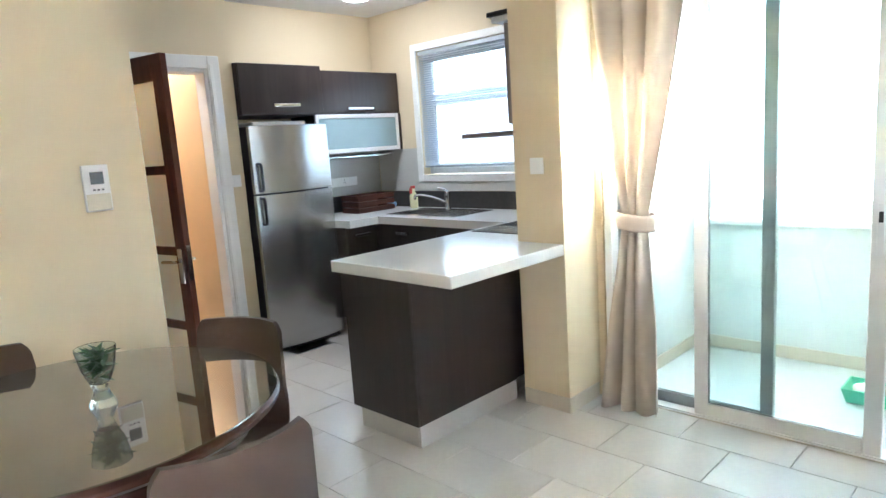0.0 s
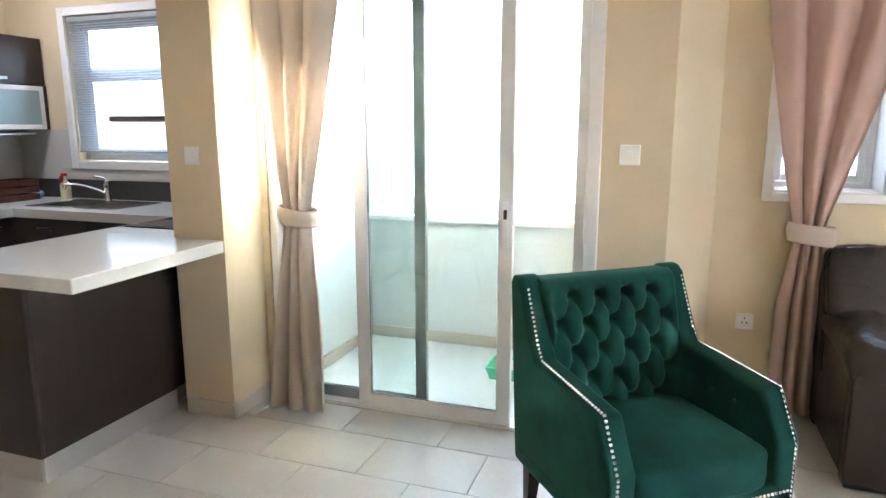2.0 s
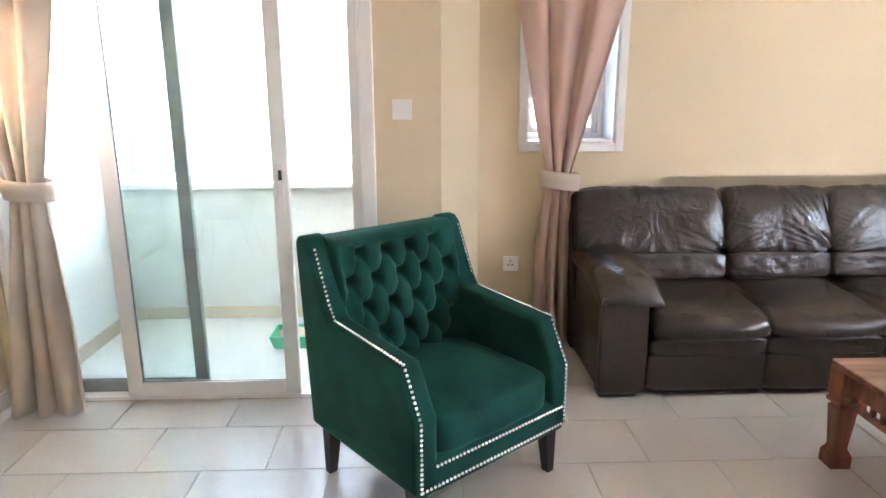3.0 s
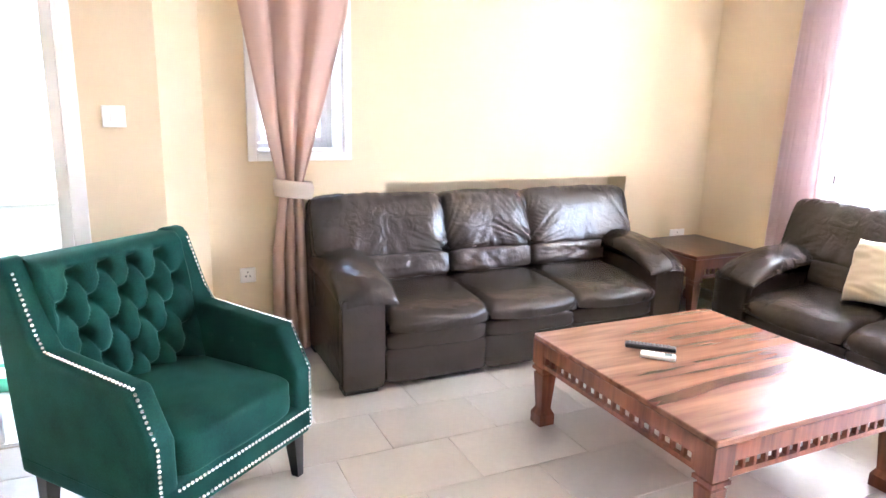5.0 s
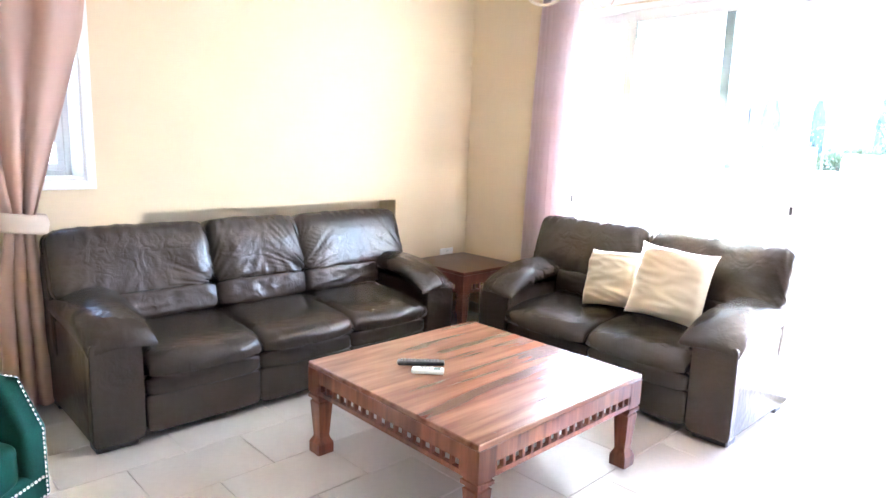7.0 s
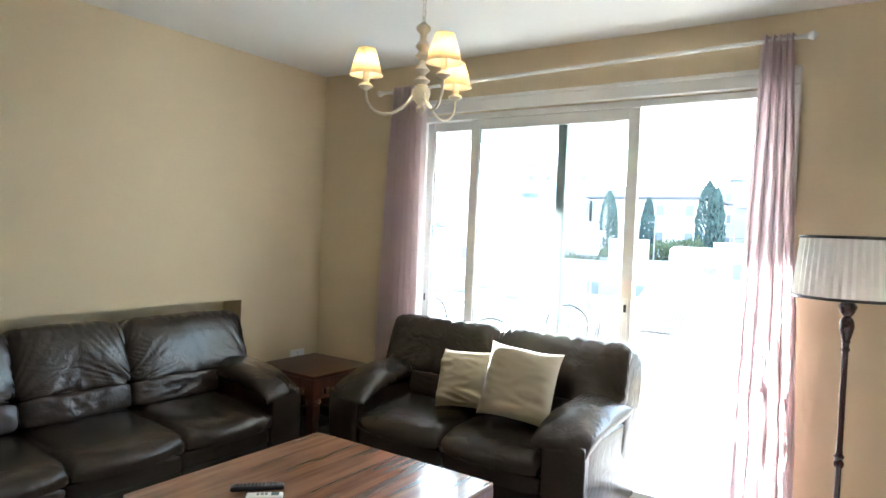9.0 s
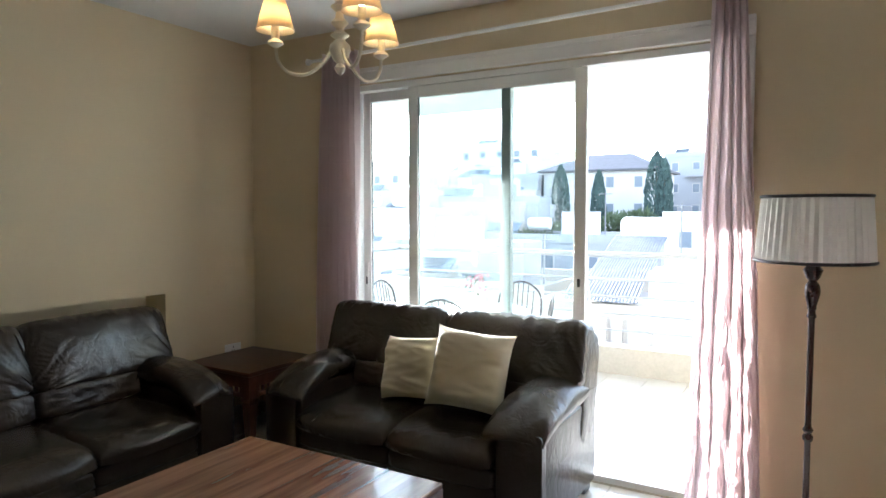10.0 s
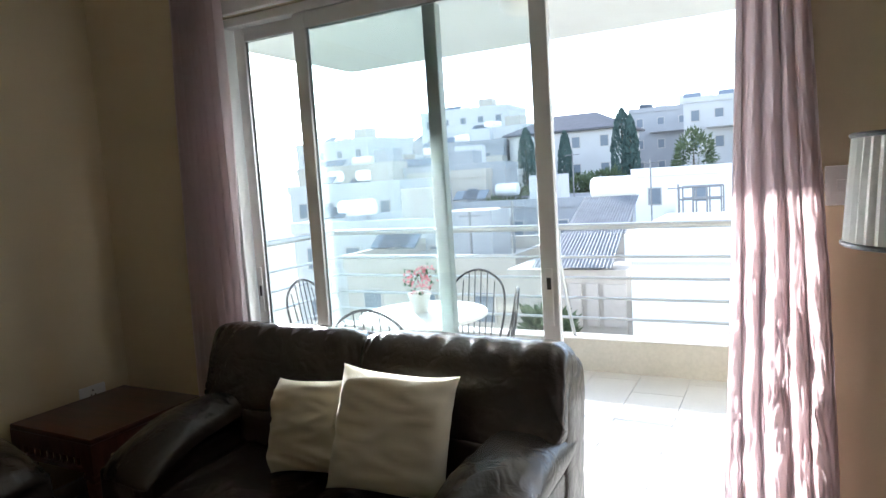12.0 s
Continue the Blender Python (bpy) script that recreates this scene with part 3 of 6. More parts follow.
curtain("curtain", "beige cloth curtain gathered by a tie band beside the balcony door", "x", 3.02, 2.52,
        [(0.02, 1.42), (0.5, 1.425), (1.04, 1.47), (1.3, 1.42), (2.1, 1.27), (2.5, 1.22)], [(0.02, 1.73), (0.5, 1.69), (1.04, 1.605), (1.3, 1.65), (2.1, 1.735), (2.5, 1.75)],
        0.015, BEIGE, 3, [(0, 0.055), (1.04, 0.035), (2.5, 0.06)], seed=2, band=(1.04, 1.435, 1.63, 0.085, 0.085))
curtain("curtain", "peach cloth curtain tied back in front of the small window", "x", 3.765, 2.52,
        [(0.02, -0.97), (0.6, -0.96), (0.96, -0.92), (1.3, -1.02), (1.9, -1.19), (2.5, -1.27)], [(0.02, -0.74), (0.6, -0.75), (0.96, -0.80), (1.3, -0.72), (1.9, -0.62), (2.5, -0.55)],
        0.03, PEACH, 3, [(0, 0.04), (0.96, 0.026), (2.5, 0.045)], seed=5, band=(0.96, -0.97, -0.76, 0.065, 0.095))
curtain("curtain", "dusty pink satin curtain hanging open at the terrace door", "y", -3.905, 2.545,
        [(0.06, 0.46), (1.2, 0.50), (2.5, 0.575)], [(0.06, 0.80), (1.2, 0.76), (2.5, 0.725)],
        0.07, SATIN, 5, [(0, 0.022), (1.4, 0.022), (2.5, 0.028)], seed=9, rough=0.065, rows=130, cols=170)
curtain("curtain", "dusty pink satin curtain drawn aside behind the two seat sofa", "y", -3.90, 2.50,
        [(0.06, 2.80), (2.5, 2.80)], [(0.06, 3.17), (1.0, 3.14), (2.5, 3.09)],
        0.07, SATIN, 7, [(0, 0.03), (2.5, 0.028)], seed=13, rough=0.008, rows=60, cols=120)


def rod(name, a, b, label, brackets):
    r = thing(name, (0, 0, 0), label, "curtain rod")
    part("pole", tube([a, b], 0.011, 12), WHITE, r)
    for q, s in ((a, -1), (b, 1)):
        d = (Vector(b) - Vector(a)).normalized() * s
        part("finial", moved(lathe([(0.011, 0), (0.016, 0.004), (0.012, 0.01), (0.022, 0.025), (0.022, 0.035), (0.006, 0.05)], 14), Matrix.Translation(q) @ d.to_track_quat("Z", "Y").to_matrix().to_4x4()), WHITE, r)
    for m, w in brackets:
        part("bracket", tube([m, w], 0.008, 8), WHITE, r)


rod("curtain_rod", (0.53, -3.92, 2.525), (3.20, -3.92, 2.475), "white curtain rod above the terrace doors", [((0.64, -3.92, 2.523), (0.64, -4.018, 2.523)), ((3.14, -3.92, 2.476), (3.14, -4.018, 2.476))])
rod("curtain_rod", (3.04, -0.05, 2.52), (3.04, 1.80, 2.52), "white curtain rod over the balcony door", [((3.04, 0.05, 2.52), (3.148, 0.05, 2.52))])
rod("curtain_rod", (3.765, -1.40, 2.52), (3.765, -0.40, 2.52), "white curtain rod over the small window", [((3.765, -1.3, 2.52), (3.868, -1.3, 2.52))])


# ---- switches, sockets ----
def plate(name, at, normal_turn, label, kind_of, w=0.086, h=0.086):
    t = thing(name, pose(*at, 0, 0, normal_turn), label, kind_of)
    part("plate", box(-w / 2, w / 2, -0.009, 0, -h / 2, h / 2, 0.003), WHITEP, t)
    if name == "light_switch":
        part("rocker", box(-0.012, 0.012, -0.013, -0.009, -0.018, 0.018, 0.002), WHITEP, t)
    else:
        bm = bmesh.new()
        for dx, dz in ((0, 0.018), (-0.011, -0.006), (0.011, -0.006)):
            box(dx - 0.003, dx + 0.003, -0.0095, -0.0088, dz - 0.005, dz + 0.005, bm=bm)
        part("pin_hole", bm, BLACKP, t)
        part("rocker", box(-0.034, -0.022, -0.012, -0.009, 0.012, 0.028, 0.001), WHITEP, t)


plate("light_switch", (2.829, 1.99, 1.34), -90, "white square light switch on the wall end", "light switch")
plate("light_switch", (3.149, -0.03, 1.355), -90, "white square light switch beside the balcony door", "light switch")
plate("light_switch", (2.345, 4.299, 1.32), 0, "white square light switch beside the door frame", "light switch")
plate("light_switch", (0.465, -4.018, 1.41), 180, "white square light switch beside the pink curtain", "light switch", 0.086, 0.12)
plate("wall_socket", (3.868, -0.615, 0.465), -90, "white wall socket low beside the peach curtain", "socket")
plate("wall_socket", (3.868, -3.80, 0.50), -90, "white double wall socket above the side table", "socket", 0.146)


# ---- leather sofas ----
def dome(sx, sy, top, under, rim=0.012, seed=0, wrinkle=0.004, nx=40, ny=40, shape=None, soft=0.5, square=7):
    """A stuffed leather pad with a sharp seam all round: domed above, flatter below."""
    bm = bmesh.new()
    g = {}
    for side in (1, -1):
        for i in range(nx + 1):
            for j in range(ny + 1):
                a, b = math.pi * (i / nx - 0.5), math.pi * (j / ny - 0.5)
                u, v = math.sin(a), math.sin(b)
                h = (max(0.0, 1 - abs(u) ** square) * max(0.0, 1 - abs(v) ** square)) ** soft
                k = (1 + 0.0 * u)
                corner = 1 - 0.035 * (abs(u) ** 6) * (abs(v) ** 6)
                x, y = u * sx / 2 * corner * k, v * sy / 2 * corner
                z = side * (rim / 2 + (top if side > 0 else under) * h)
                q = Vector((x * 7, y * 5, side + seed * 1.7))
                crease = 0.5 - abs(noise.noise(Vector((x * 16, y * 9, seed + side))))
                z += (wrinkle * noise.noise(q) * 1.6 + wrinkle * crease * (0.4 + 1.2 * max(abs(u), abs(v)) ** 4)) * min(1, h * 2)
                p = Vector((x, y, z))
                g[side, i, j] = bm.verts.new(shape(p, u, v) if shape else p)
    for side in (1, -1):
        for i in range(nx):
            for j in range(ny):
                bm.faces.new((g[side, i, j], g[side, i + 1, j], g[side, i + 1, j + 1], g[side, i, j + 1]))
    for i in range(nx):
        for j in (0, ny):
            bm.faces.new((g[1, i, j], g[1, i + 1, j], g[-1, i + 1, j], g[-1, i, j]))
    for j in range(ny):
        for i in (0, nx):
            bm.faces.new((g[1, i, j], g[1, i, j + 1], g[-1, i, j + 1], g[-1, i, j]))
    return bm


def sofa(name, at, width, seats, label, seed):
    """Front towards -y, back towards +y, origin on the floor in the middle."""
    t = thing(name, at, label, "sofa")
    arm, d0, d1 = 0.25, -0.40, 0.40
    inner = width - 2 * arm
    w = inner / seats
    hw = width / 2
    part("base", box(-hw + arm - 0.01, hw - arm + 0.01, d0 + 0.035, d1 - 0.05, 0.035, 0.31, 0.02, 2), LEATHER, t)
    for i in range(seats):
        x = -inner / 2 + w * (i + 0.5)
        part("front_panel", moved(pad(w + 0.002, 0.07, 0.185, 12, wrinkle=0.003, seed=seed + i, n=14), pose(x, d0 + 0.035, 0.135)), LEATHER, t, smooth=180)
        part("front_roll", moved(pad(w + 0.002, 0.12, 0.10, 6, wrinkle=0.004, seed=seed + i + 9, n=16), pose(x, d0 + 0.045, 0.265)), LEATHER, t, smooth=180)
        sc = dome(w + 0.006, 0.64, 0.062, 0.02, 0.03, seed=seed + 2 * i + 20, wrinkle=0.006, shape=lambda p, u, v: Vector((p.x, p.y - 0.035 * (1 - u * u) * max(0, -v), p.z - 0.03 * max(0, -v - 0.3) ** 2)))
        part("seat_cushion", moved(sc, pose(x, d0 + 0.285, 0.375, 3)), LEATHER, t, smooth=50)
        part("lumbar_roll", moved(pad(w + 0.002, 0.20, 0.15, 7, wrinkle=0.007, seed=seed + i + 33, n=26, freq=9), pose(x, 0.155, 0.515, -10)), LEATHER, t, smooth=180)
        l = -hw + 0.015 if i == 0 else x - w / 2 - 0.006
        r_ = hw - 0.015 if i == seats - 1 else x + w / 2 + 0.006
        cw, cx = r_ - l, (l + r_) / 2
        cush = pad(cw, 0.22, 0.37, 8, crown=0.004, wrinkle=0.0, seed=seed, n=44)
        for v in cush.verts:
            p = v.co
            e = min(1, (cw / 2 - abs(p.x)) / 0.16)
            low = max(0.0, -p.z / 0.18)
            side = min(1.0, max(0.0, 1 - (cw / 2 - abs(p.x)) / 0.30))
            fan = math.atan2(p.z + 0.20, cw / 2 - abs(p.x) + 0.05)
            crisp = 0.5 - abs(noise.noise(Vector((fan * 11, math.copysign(3, p.x) + i * 5.1 + seed, 0.8 * p.z))))
            fold = 0.5 - abs(noise.noise(Vector((p.x * 12 + p.z * 6 * math.copysign(1, p.x), p.z * 3, seed + i * 5.1))))
            puff = noise.noise(Vector((p.x * 3.2, p.z * 4, seed + i * 3.7)))
            if p.y < 0:
                p.y += -0.030 * fold * (0.15 + 0.85 * low * low) - 0.065 * crisp * side * (0.3 + 0.7 * low) - 0.020 * puff + 0.022 * (1 - e) ** 2
                p.y += 0.05 * max(0, p.z / 0.18) ** 3
            if p.z > 0.09:
                tuck = 0.5 - abs(noise.noise(Vector((p.x * 26, p.z * 4, seed + i * 2.9))))
                p.y += 0.016 * tuck * min(1, (p.z - 0.09) / 0.06) * (1 if p.y > 0 else -1)
                p.z += 0.010 * tuck * min(1, (p.z - 0.09) / 0.08)
            p.z += 0.010 * noise.noise(Vector((p.x * 6, p.y * 3, seed + i))) * (1 if p.z > 0 else 0)
        ob = part("back_cushion", moved(cush, pose(cx, 0.235, 0.738, -13)), LEATHER, t, "plump creased brown leather back cushion", smooth=180)
        part("seam", tube(arc([(cx - cw / 2 + 0.10, 0.100, 0.62), (cx - cw / 2 + 0.11, 0.128, 0.75), (cx - cw / 2 + 0.12, 0.185, 0.90)], 5), 0.0025, 6), LEATHER, ob)
    part("back_frame", moved(box(-hw + 0.03, hw - 0.03, -0.05, 0.05, 0.05, 0.87, 0.04, 3), pose(0, 0.335, 0)), LEATHER, t, smooth=60)
    for s in (-1, 1):
        xa = s * (hw - arm / 2)
        body = part("arm", box(xa - arm / 2 + (0.01 if s > 0 else 0.022), xa + arm / 2 - (0.022 if s > 0 else 0.01), d0 + 0.02, d1 - 0.005, 0.035, 0.515, 0.025, 3), LEATHER, t, smooth=60)
        part("arm_front", moved(pad(arm - 0.028, 0.06, 0.475, 14, wrinkle=0.0025, seed=seed + 70 + s, n=18), pose(xa - s * 0.004, d0 + 0.025, 0.272)), LEATHER, body, smooth=180)
        def armshape(p, u, v, s=s):
            f = max(0.0, -v)
            out = s * u
            z = p.z - 0.062 * f * f - 0.030 * max(0.0, out) ** 2 - 0.015 * f * max(0.0, -out) + 0.05 * max(0.0, v - 0.35) ** 2
            x = p.x * (1 + 0.04 * f) - s * 0.012 * f + s * 0.03 * max(0.0, v) * max(0.0, -out)
            y = p.y + 0.03 * f * max(0.0, out)
            return Vector((x, y, z))

        top = dome(arm + 0.035, 0.72, 0.074, 0.036, 0.012, seed=seed + 80 + s, wrinkle=0.010, shape=armshape, soft=0.5, square=3, nx=56, ny=64)
        part("arm_cushion", moved(top, pose(xa - s * 0.022, -0.075, 0.566, 2)), LEATHER, body, "overstuffed leather arm pad", smooth=60)
        wing = pad(0.13, 0.24, 0.60, 5, wrinkle=0.006, seed=seed + 90 + s, n=22)
        part("back_wing", moved(wing, pose(s * (hw - 0.075), 0.275, 0.56, -11)), LEATHER, body, smooth=180)
        for y in (d0 + 0.08, d1 - 0.10):
            part("foot", box(xa - 0.09, xa + 0.09, y - 0.05, y + 0.05, 0.0, 0.034, 0.006), BLACKP, t)
    return t


sofa("three_seat_sofa", pose(3.47, -2.015, 0, 0, 0, -90), 2.20, 3, "dark brown leather three seat sofa with creased cushions by the wall", 1)
sofa("two_seat_sofa", pose(2.09, -3.585, 0, 0, 0, 180), 1.68, 2, "dark brown leather two seat sofa in front of the terrace doors", 200)


def pillow(at, size, label, seed):
    t = thing("cushion", at, label, "cushion", "cream cushions on the sofa")
    bm = bmesh.new()
    n = 40
    g = {}
    for side in (1, -1):
        for i in range(n + 1):
            for j in range(n + 1):
                u, v = 2 * i / n - 1, 2 * j / n - 1
                if (side == -1) and (i in (0, n) or j in (0, n)):
                    g[side, i, j] = g[1, i, j]
                    continue
                pinch = 1 - 0.09 * (1 - abs(u) ** 3) * (abs(v) ** 4)
                pinch2 = 1 - 0.09 * (1 - abs(v) ** 3) * (abs(u) ** 4)
                h = 0.115 * ((1 - u ** 4) * (1 - v ** 4)) ** 0.55
                w = 0.014 * noise.noise(Vector((u * 2 + seed, v * 2, side * 3))) + 0.024 * (0.5 - abs(noise.noise(Vector((u * 1.2 + v * 0.8, v * 3.8 + seed, side)))))
                edge = (1 - u * u) * (1 - v * v)
                g[side, i, j] = bm.verts.new((u * size / 2 * pinch2, side * (h * size / 0.42 + w * min(1, edge * 5)), v * size / 2 * pinch))
    for side in (1, -1):
        for i in range(n):
            for j in range(n):
                q = [g[side, i, j], g[side, i + 1, j], g[side, i + 1, j + 1], g[side, i, j + 1]]
                bm.faces.new(q if side == -1 else q[::-1])
    c = part("cover", bm, PILLOW, t, smooth=180)
    return t


pillow(pose(1.77, -3.47, 0.682, -20, 5.5, 192), 0.415, "large cream cushion with soft folds leaning on the two seat sofa", 1)
pillow(pose(2.155, -3.53, 0.636, -22, -4, 184), 0.350, "small plain cream cushion leaning on the two seat sofa", 5)


# ---- coffee table and side table ----
def sheesham_table(name, at, sx, sy, h, apron, label, category, top_mat, leg_mat, slots, leg=0.085):
    t = thing(name, at, label, category)
    hx, hy = sx / 2, sy / 2
    part("tabletop", box(-hx, hx, -hy, hy, h - 0.025, h, 0.004), top_mat, t)
    z1, z0 = h - 0.025, h - 0.025 - apron
    for name2, ax in (("apron", 0), ("apron", 1)):
        for s in (-1, 1):
            lim = (hy if ax else hx) - leg
            o = (hx if ax else hy) - 0.0125
            bm = bmesh.new()
            zz = [(z0, z0 + apron * 0.17), (z0 + apron * 0.47, z1)]
            for a, b in zz:
                box(-lim, lim, s * o - 0.011, s * o + 0.011, a, b, bm=bm) if not ax else box(s * o - 0.011, s * o + 0.011, -lim, lim, a, b, bm=bm)
            ap = part(name2, bm, leg_mat, t)
            for i in range(slots + 1):
                u = -lim + 2 * lim * i / slots
                u = max(-lim + 0.006, min(lim - 0.006, u))
                a, b = z0 + apron * 0.17, z0 + apron * 0.47
                bm = box(u - 0.006, u + 0.006, s * o - 0.009, s * o + 0.009, a, b) if not ax else box(s * o - 0.009, s * o + 0.009, u - 0.006, u + 0.006, a, b)
                part("spindle", bm, leg_mat, ap)
    for sx_ in (-1, 1):
        for sy_ in (-1, 1):
            bm = bmesh.new()
            cx, cy, r = sx_ * (hx - leg / 2), sy_ * (hy - leg / 2), leg / 2
            rows = [(0.0, 0.92), (0.05, 0.92), (0.06, 0.80), (0.075, 0.62), (0.085, 0.60), (z0 - 0.045, 0.86), (z0 - 0.04, 0.70), (z0 - 0.03, 0.70), (z0 - 0.027, 1.0), (z0 - 0.012, 1.0), (z0 - 0.010, 0.86), (z0 - 0.002, 0.86), (z0, 1.0), (z1, 1.0)]
            prev = None
            for z, k in rows:
                ring_ = [bm.verts.new((cx + a * r * k, cy + b * r * k, z)) for a, b in ((-1, -1), (1, -1), (1, 1), (-1, 1))]
                if prev:
                    for i in range(4):
                        bm.faces.new((prev[i], prev[(i + 1) % 4], ring_[(i + 1) % 4], ring_[i]))
                else:
                    bm.faces.new(ring_[::-1])
                prev = ring_
            bm.faces.new(prev)
            part("leg", bm, leg_mat, t)
    return t


sheesham_table("coffee_table", (2.025, -2.208, 0), 1.05, 1.05, 0.43, 0.115, "square reddish brown wooden coffee table with slotted aprons and carved legs", "coffee table", SHEESHAM, SHEESHAM_Z, 17)
sheesham_table("side_table", (3.53, -3.66, 0), 0.60, 0.60, 0.50, 0.13, "square dark reddish wooden side table in the corner between the sofas", "side table", MAHOG, MAHOG_Z, 9, 0.075)

r = thing("remote_control", pose(2.20, -2.045, 0.4305, 0, 0, -132), "black remote control lying on the coffee table", "remote control")
part("body", box(-0.105, 0.105, -0.023, 0.023, 0, 0.018, 0.007, 2), BLACKP, r)
bt = finish(box(-0.004, 0.004, -0.003, 0.003, 0, 0.003, 0.001))
bt.materials.append(mat("grey_rubber", (0.25, 0.25, 0.26), 0.6))
for i in range(12):
    for j in (-0.012, 0, 0.012):
        part("button", bt, WHITEP, r, at=pose(-0.085 + i * 0.0145, j, 0.018))
r = thing("remote_control", pose(2.105, -2.0, 0.4305, 0, 0, -136), "short white air conditioner remote lying on the coffee table", "remote control")
part("body", box(-0.07, 0.07, -0.024, 0.024, 0, 0.02, 0.007, 2), WHITEP, r)
part("display", box(0.025, 0.055, -0.015, 0.015, 0.02, 0.0206), mat("grey_display", (0.2, 0.24, 0.22), 0.2), r)
for i in range(3):
    part("button", box(-0.03 + i * 0.016, -0.02 + i * 0.016, -0.008, 0.008, 0.02, 0.022), MATS["grey_rubber"], r)


# ---- green armchair: front towards -y ----
def armchair():
    t = thing("armchair", pose(2.52, -0.17, 0, 0, 0, -51.5), "emerald green velvet armchair with tufted back and silver nail trim", "armchair")
    W, D = 0.73, 0.64
    hw, hd = W / 2, D / 2
    part("seat_frame", box(-hw + 0.015, hw - 0.015, -hd, hd - 0.03, 0.185, 0.315, 0.02, 3), VELVET, t, smooth=60)
    part("seat_cushion", moved(pad(W - 0.185, D - 0.07, 0.145, 8, crown=0.03, wrinkle=0.003, seed=4, n=24), pose(0, -0.04, 0.37)), VELVET, t, smooth=180)
    # tufted back: diamond pulls
    bm = bmesh.new()
    bw, bz0, bz1 = W - 0.15, 0.40, 0.920
    tufts = []
    dx, dz, zt = 0.115, 0.100, 0.852
    for k in range(5):
        m = 4 if k % 2 == 0 else 5
        tufts += [((i - (m - 1) / 2) * dx, zt - k * dz) for i in range(m)]
    nx, nz = 96, 90
    grid = []
    for j in range(nz + 1):
        z = bz0 + (bz1 - bz0) * j / nz
        row = []
        for i in range(nx + 1):
            x = -bw / 2 + bw * i / nx
            d = sorted(math.hypot(x - a, (z - b)) for a, b in tufts)
            pull = 0.045 * math.exp(-(d[0] / 0.020) ** 2)
            u, v = (x / dx + (z - zt) / (2 * dz)), (x / dx - (z - zt) / (2 * dz))
            plump = (abs(math.cos(math.pi * u)) * abs(math.cos(math.pi * v))) ** 0.6
            inside = 1.0 if 0.44 < z < 0.855 else max(0.0, 1 - min(abs(z - 0.44), abs(z - 0.855)) / 0.05)
            if abs(x) > 0.235:
                inside *= max(0, 1 - (abs(x) - 0.235) / 0.05)
            crease = 0.030 * (1 - plump)
            edge = min(1, (bz1 - z) / 0.03) ** 0.5 * min(1, (bw / 2 - abs(x)) / 0.02 + 0.2) ** 0.5
            y = hd - 0.14 - 0.055 * edge + pull + crease * inside + 0.22 * (z - 0.40)
            row.append(bm.verts.new((x, y, z)))
        grid.append(row)
    for j in range(nz):
        for i in range(nx):
            bm.faces.new((grid[j][i], grid[j][i + 1], grid[j + 1][i + 1], grid[j + 1][i]))
    back = [[bm.verts.new((x, hd - 0.035 + 0.12 * (z - 0.40), z)) for x in (-bw / 2, bw / 2)] for z in (bz0, bz1)]
    bm.faces.new([grid[nz][i] for i in range(nx + 1)] + [back[1][1], back[1][0]])
    bm.faces.new([grid[0][i] for i in range(nx, -1, -1)] + [back[0][0], back[0][1]])
    bm.faces.new([grid[j][0] for j in range(nz + 1)] + [back[1][0], back[0][0]])
    bm.faces.new([grid[j][nx] for j in range(nz, -1, -1)] + [back[0][1], back[1][1]])
    bm.faces.new((back[0][0], back[0][1], back[1][1], back[1][0]))
    b = part("backrest", bm, VELVET, t, "deep buttoned green velvet backrest", smooth=50)
    knob = finish(lathe([(0.008, 0), (0.007, 0.003), (0.003, 0.005)], 10), 40)
    knob.materials.append(VELVET)
    for x, z in tufts:
        part("button", knob, VELVET, b, at=pose(x, hd - 0.130 + 0.22 * (z - 0.40), z, 90))
    part("back_panel", moved(box(-hw + 0.02, hw - 0.02, -0.02, 0.02, 0.20, 0.90, 0.015, 2), pose(0, hd - 0.045, 0.0, -5.5)), VELVET, t, smooth=60)
    stud = finish(moved(lathe([(0.0066, -0.001), (0.0054, 0.0028), (0.002, 0.0045)], 8), Matrix.Identity(4)), 60)
    stud.materials.append(STUD)

    def studs(path, normal, parent):
        pts = [Vector(p) for p in path]
        q = Vector(normal).to_track_quat("Z", "Y")
        for a, b2 in zip(pts, pts[1:]):
            n = max(1, round((b2 - a).length / 0.0165))
            for i in range(n):
                part("stud", stud, STUD, parent, at=Matrix.Translation(a.lerp(b2, i / n)) @ q.to_matrix().to_4x4())

    for s in (-1, 1):
        # side silhouette: floor of arm, sloping arm, wing
        side = [(-hd, 0.20), (-hd, 0.455), (-0.235, 0.618), (0.165, 0.650), (0.20, 0.70), (0.290, 0.90), (0.315, 0.928), (0.36, 0.930), (0.388, 0.905), (0.325, 0.20)]
        bm = bmesh.new()
        xo, xi = s * hw, s * (hw - 0.095)
        for x in (xo, xi):
            bm.faces.new([bm.verts.new((x, y, z)) for y, z in side])
        bm.verts.ensure_lookup_table()
        n = len(side)
        for i in range(n):
            bm.faces.new((bm.verts[i], bm.verts[(i + 1) % n], bm.verts[n + (i + 1) % n], bm.verts[n + i]))
        bmesh.ops.recalc_face_normals(bm, faces=bm.faces[:])
        bmesh.ops.bevel(bm, geom=[e for e in bm.edges], offset=0.024, segments=4, profile=0.6, affect="EDGES")
        a = part("arm", bm, VELVET, t, "sloping green velvet arm and wing", smooth=70)
        edge_line = ((-hd - 0.0005, 0.215), (-hd - 0.0005, 0.450), (-0.238, 0.619), (0.160, 0.651), (0.195, 0.700), (0.286, 0.90))
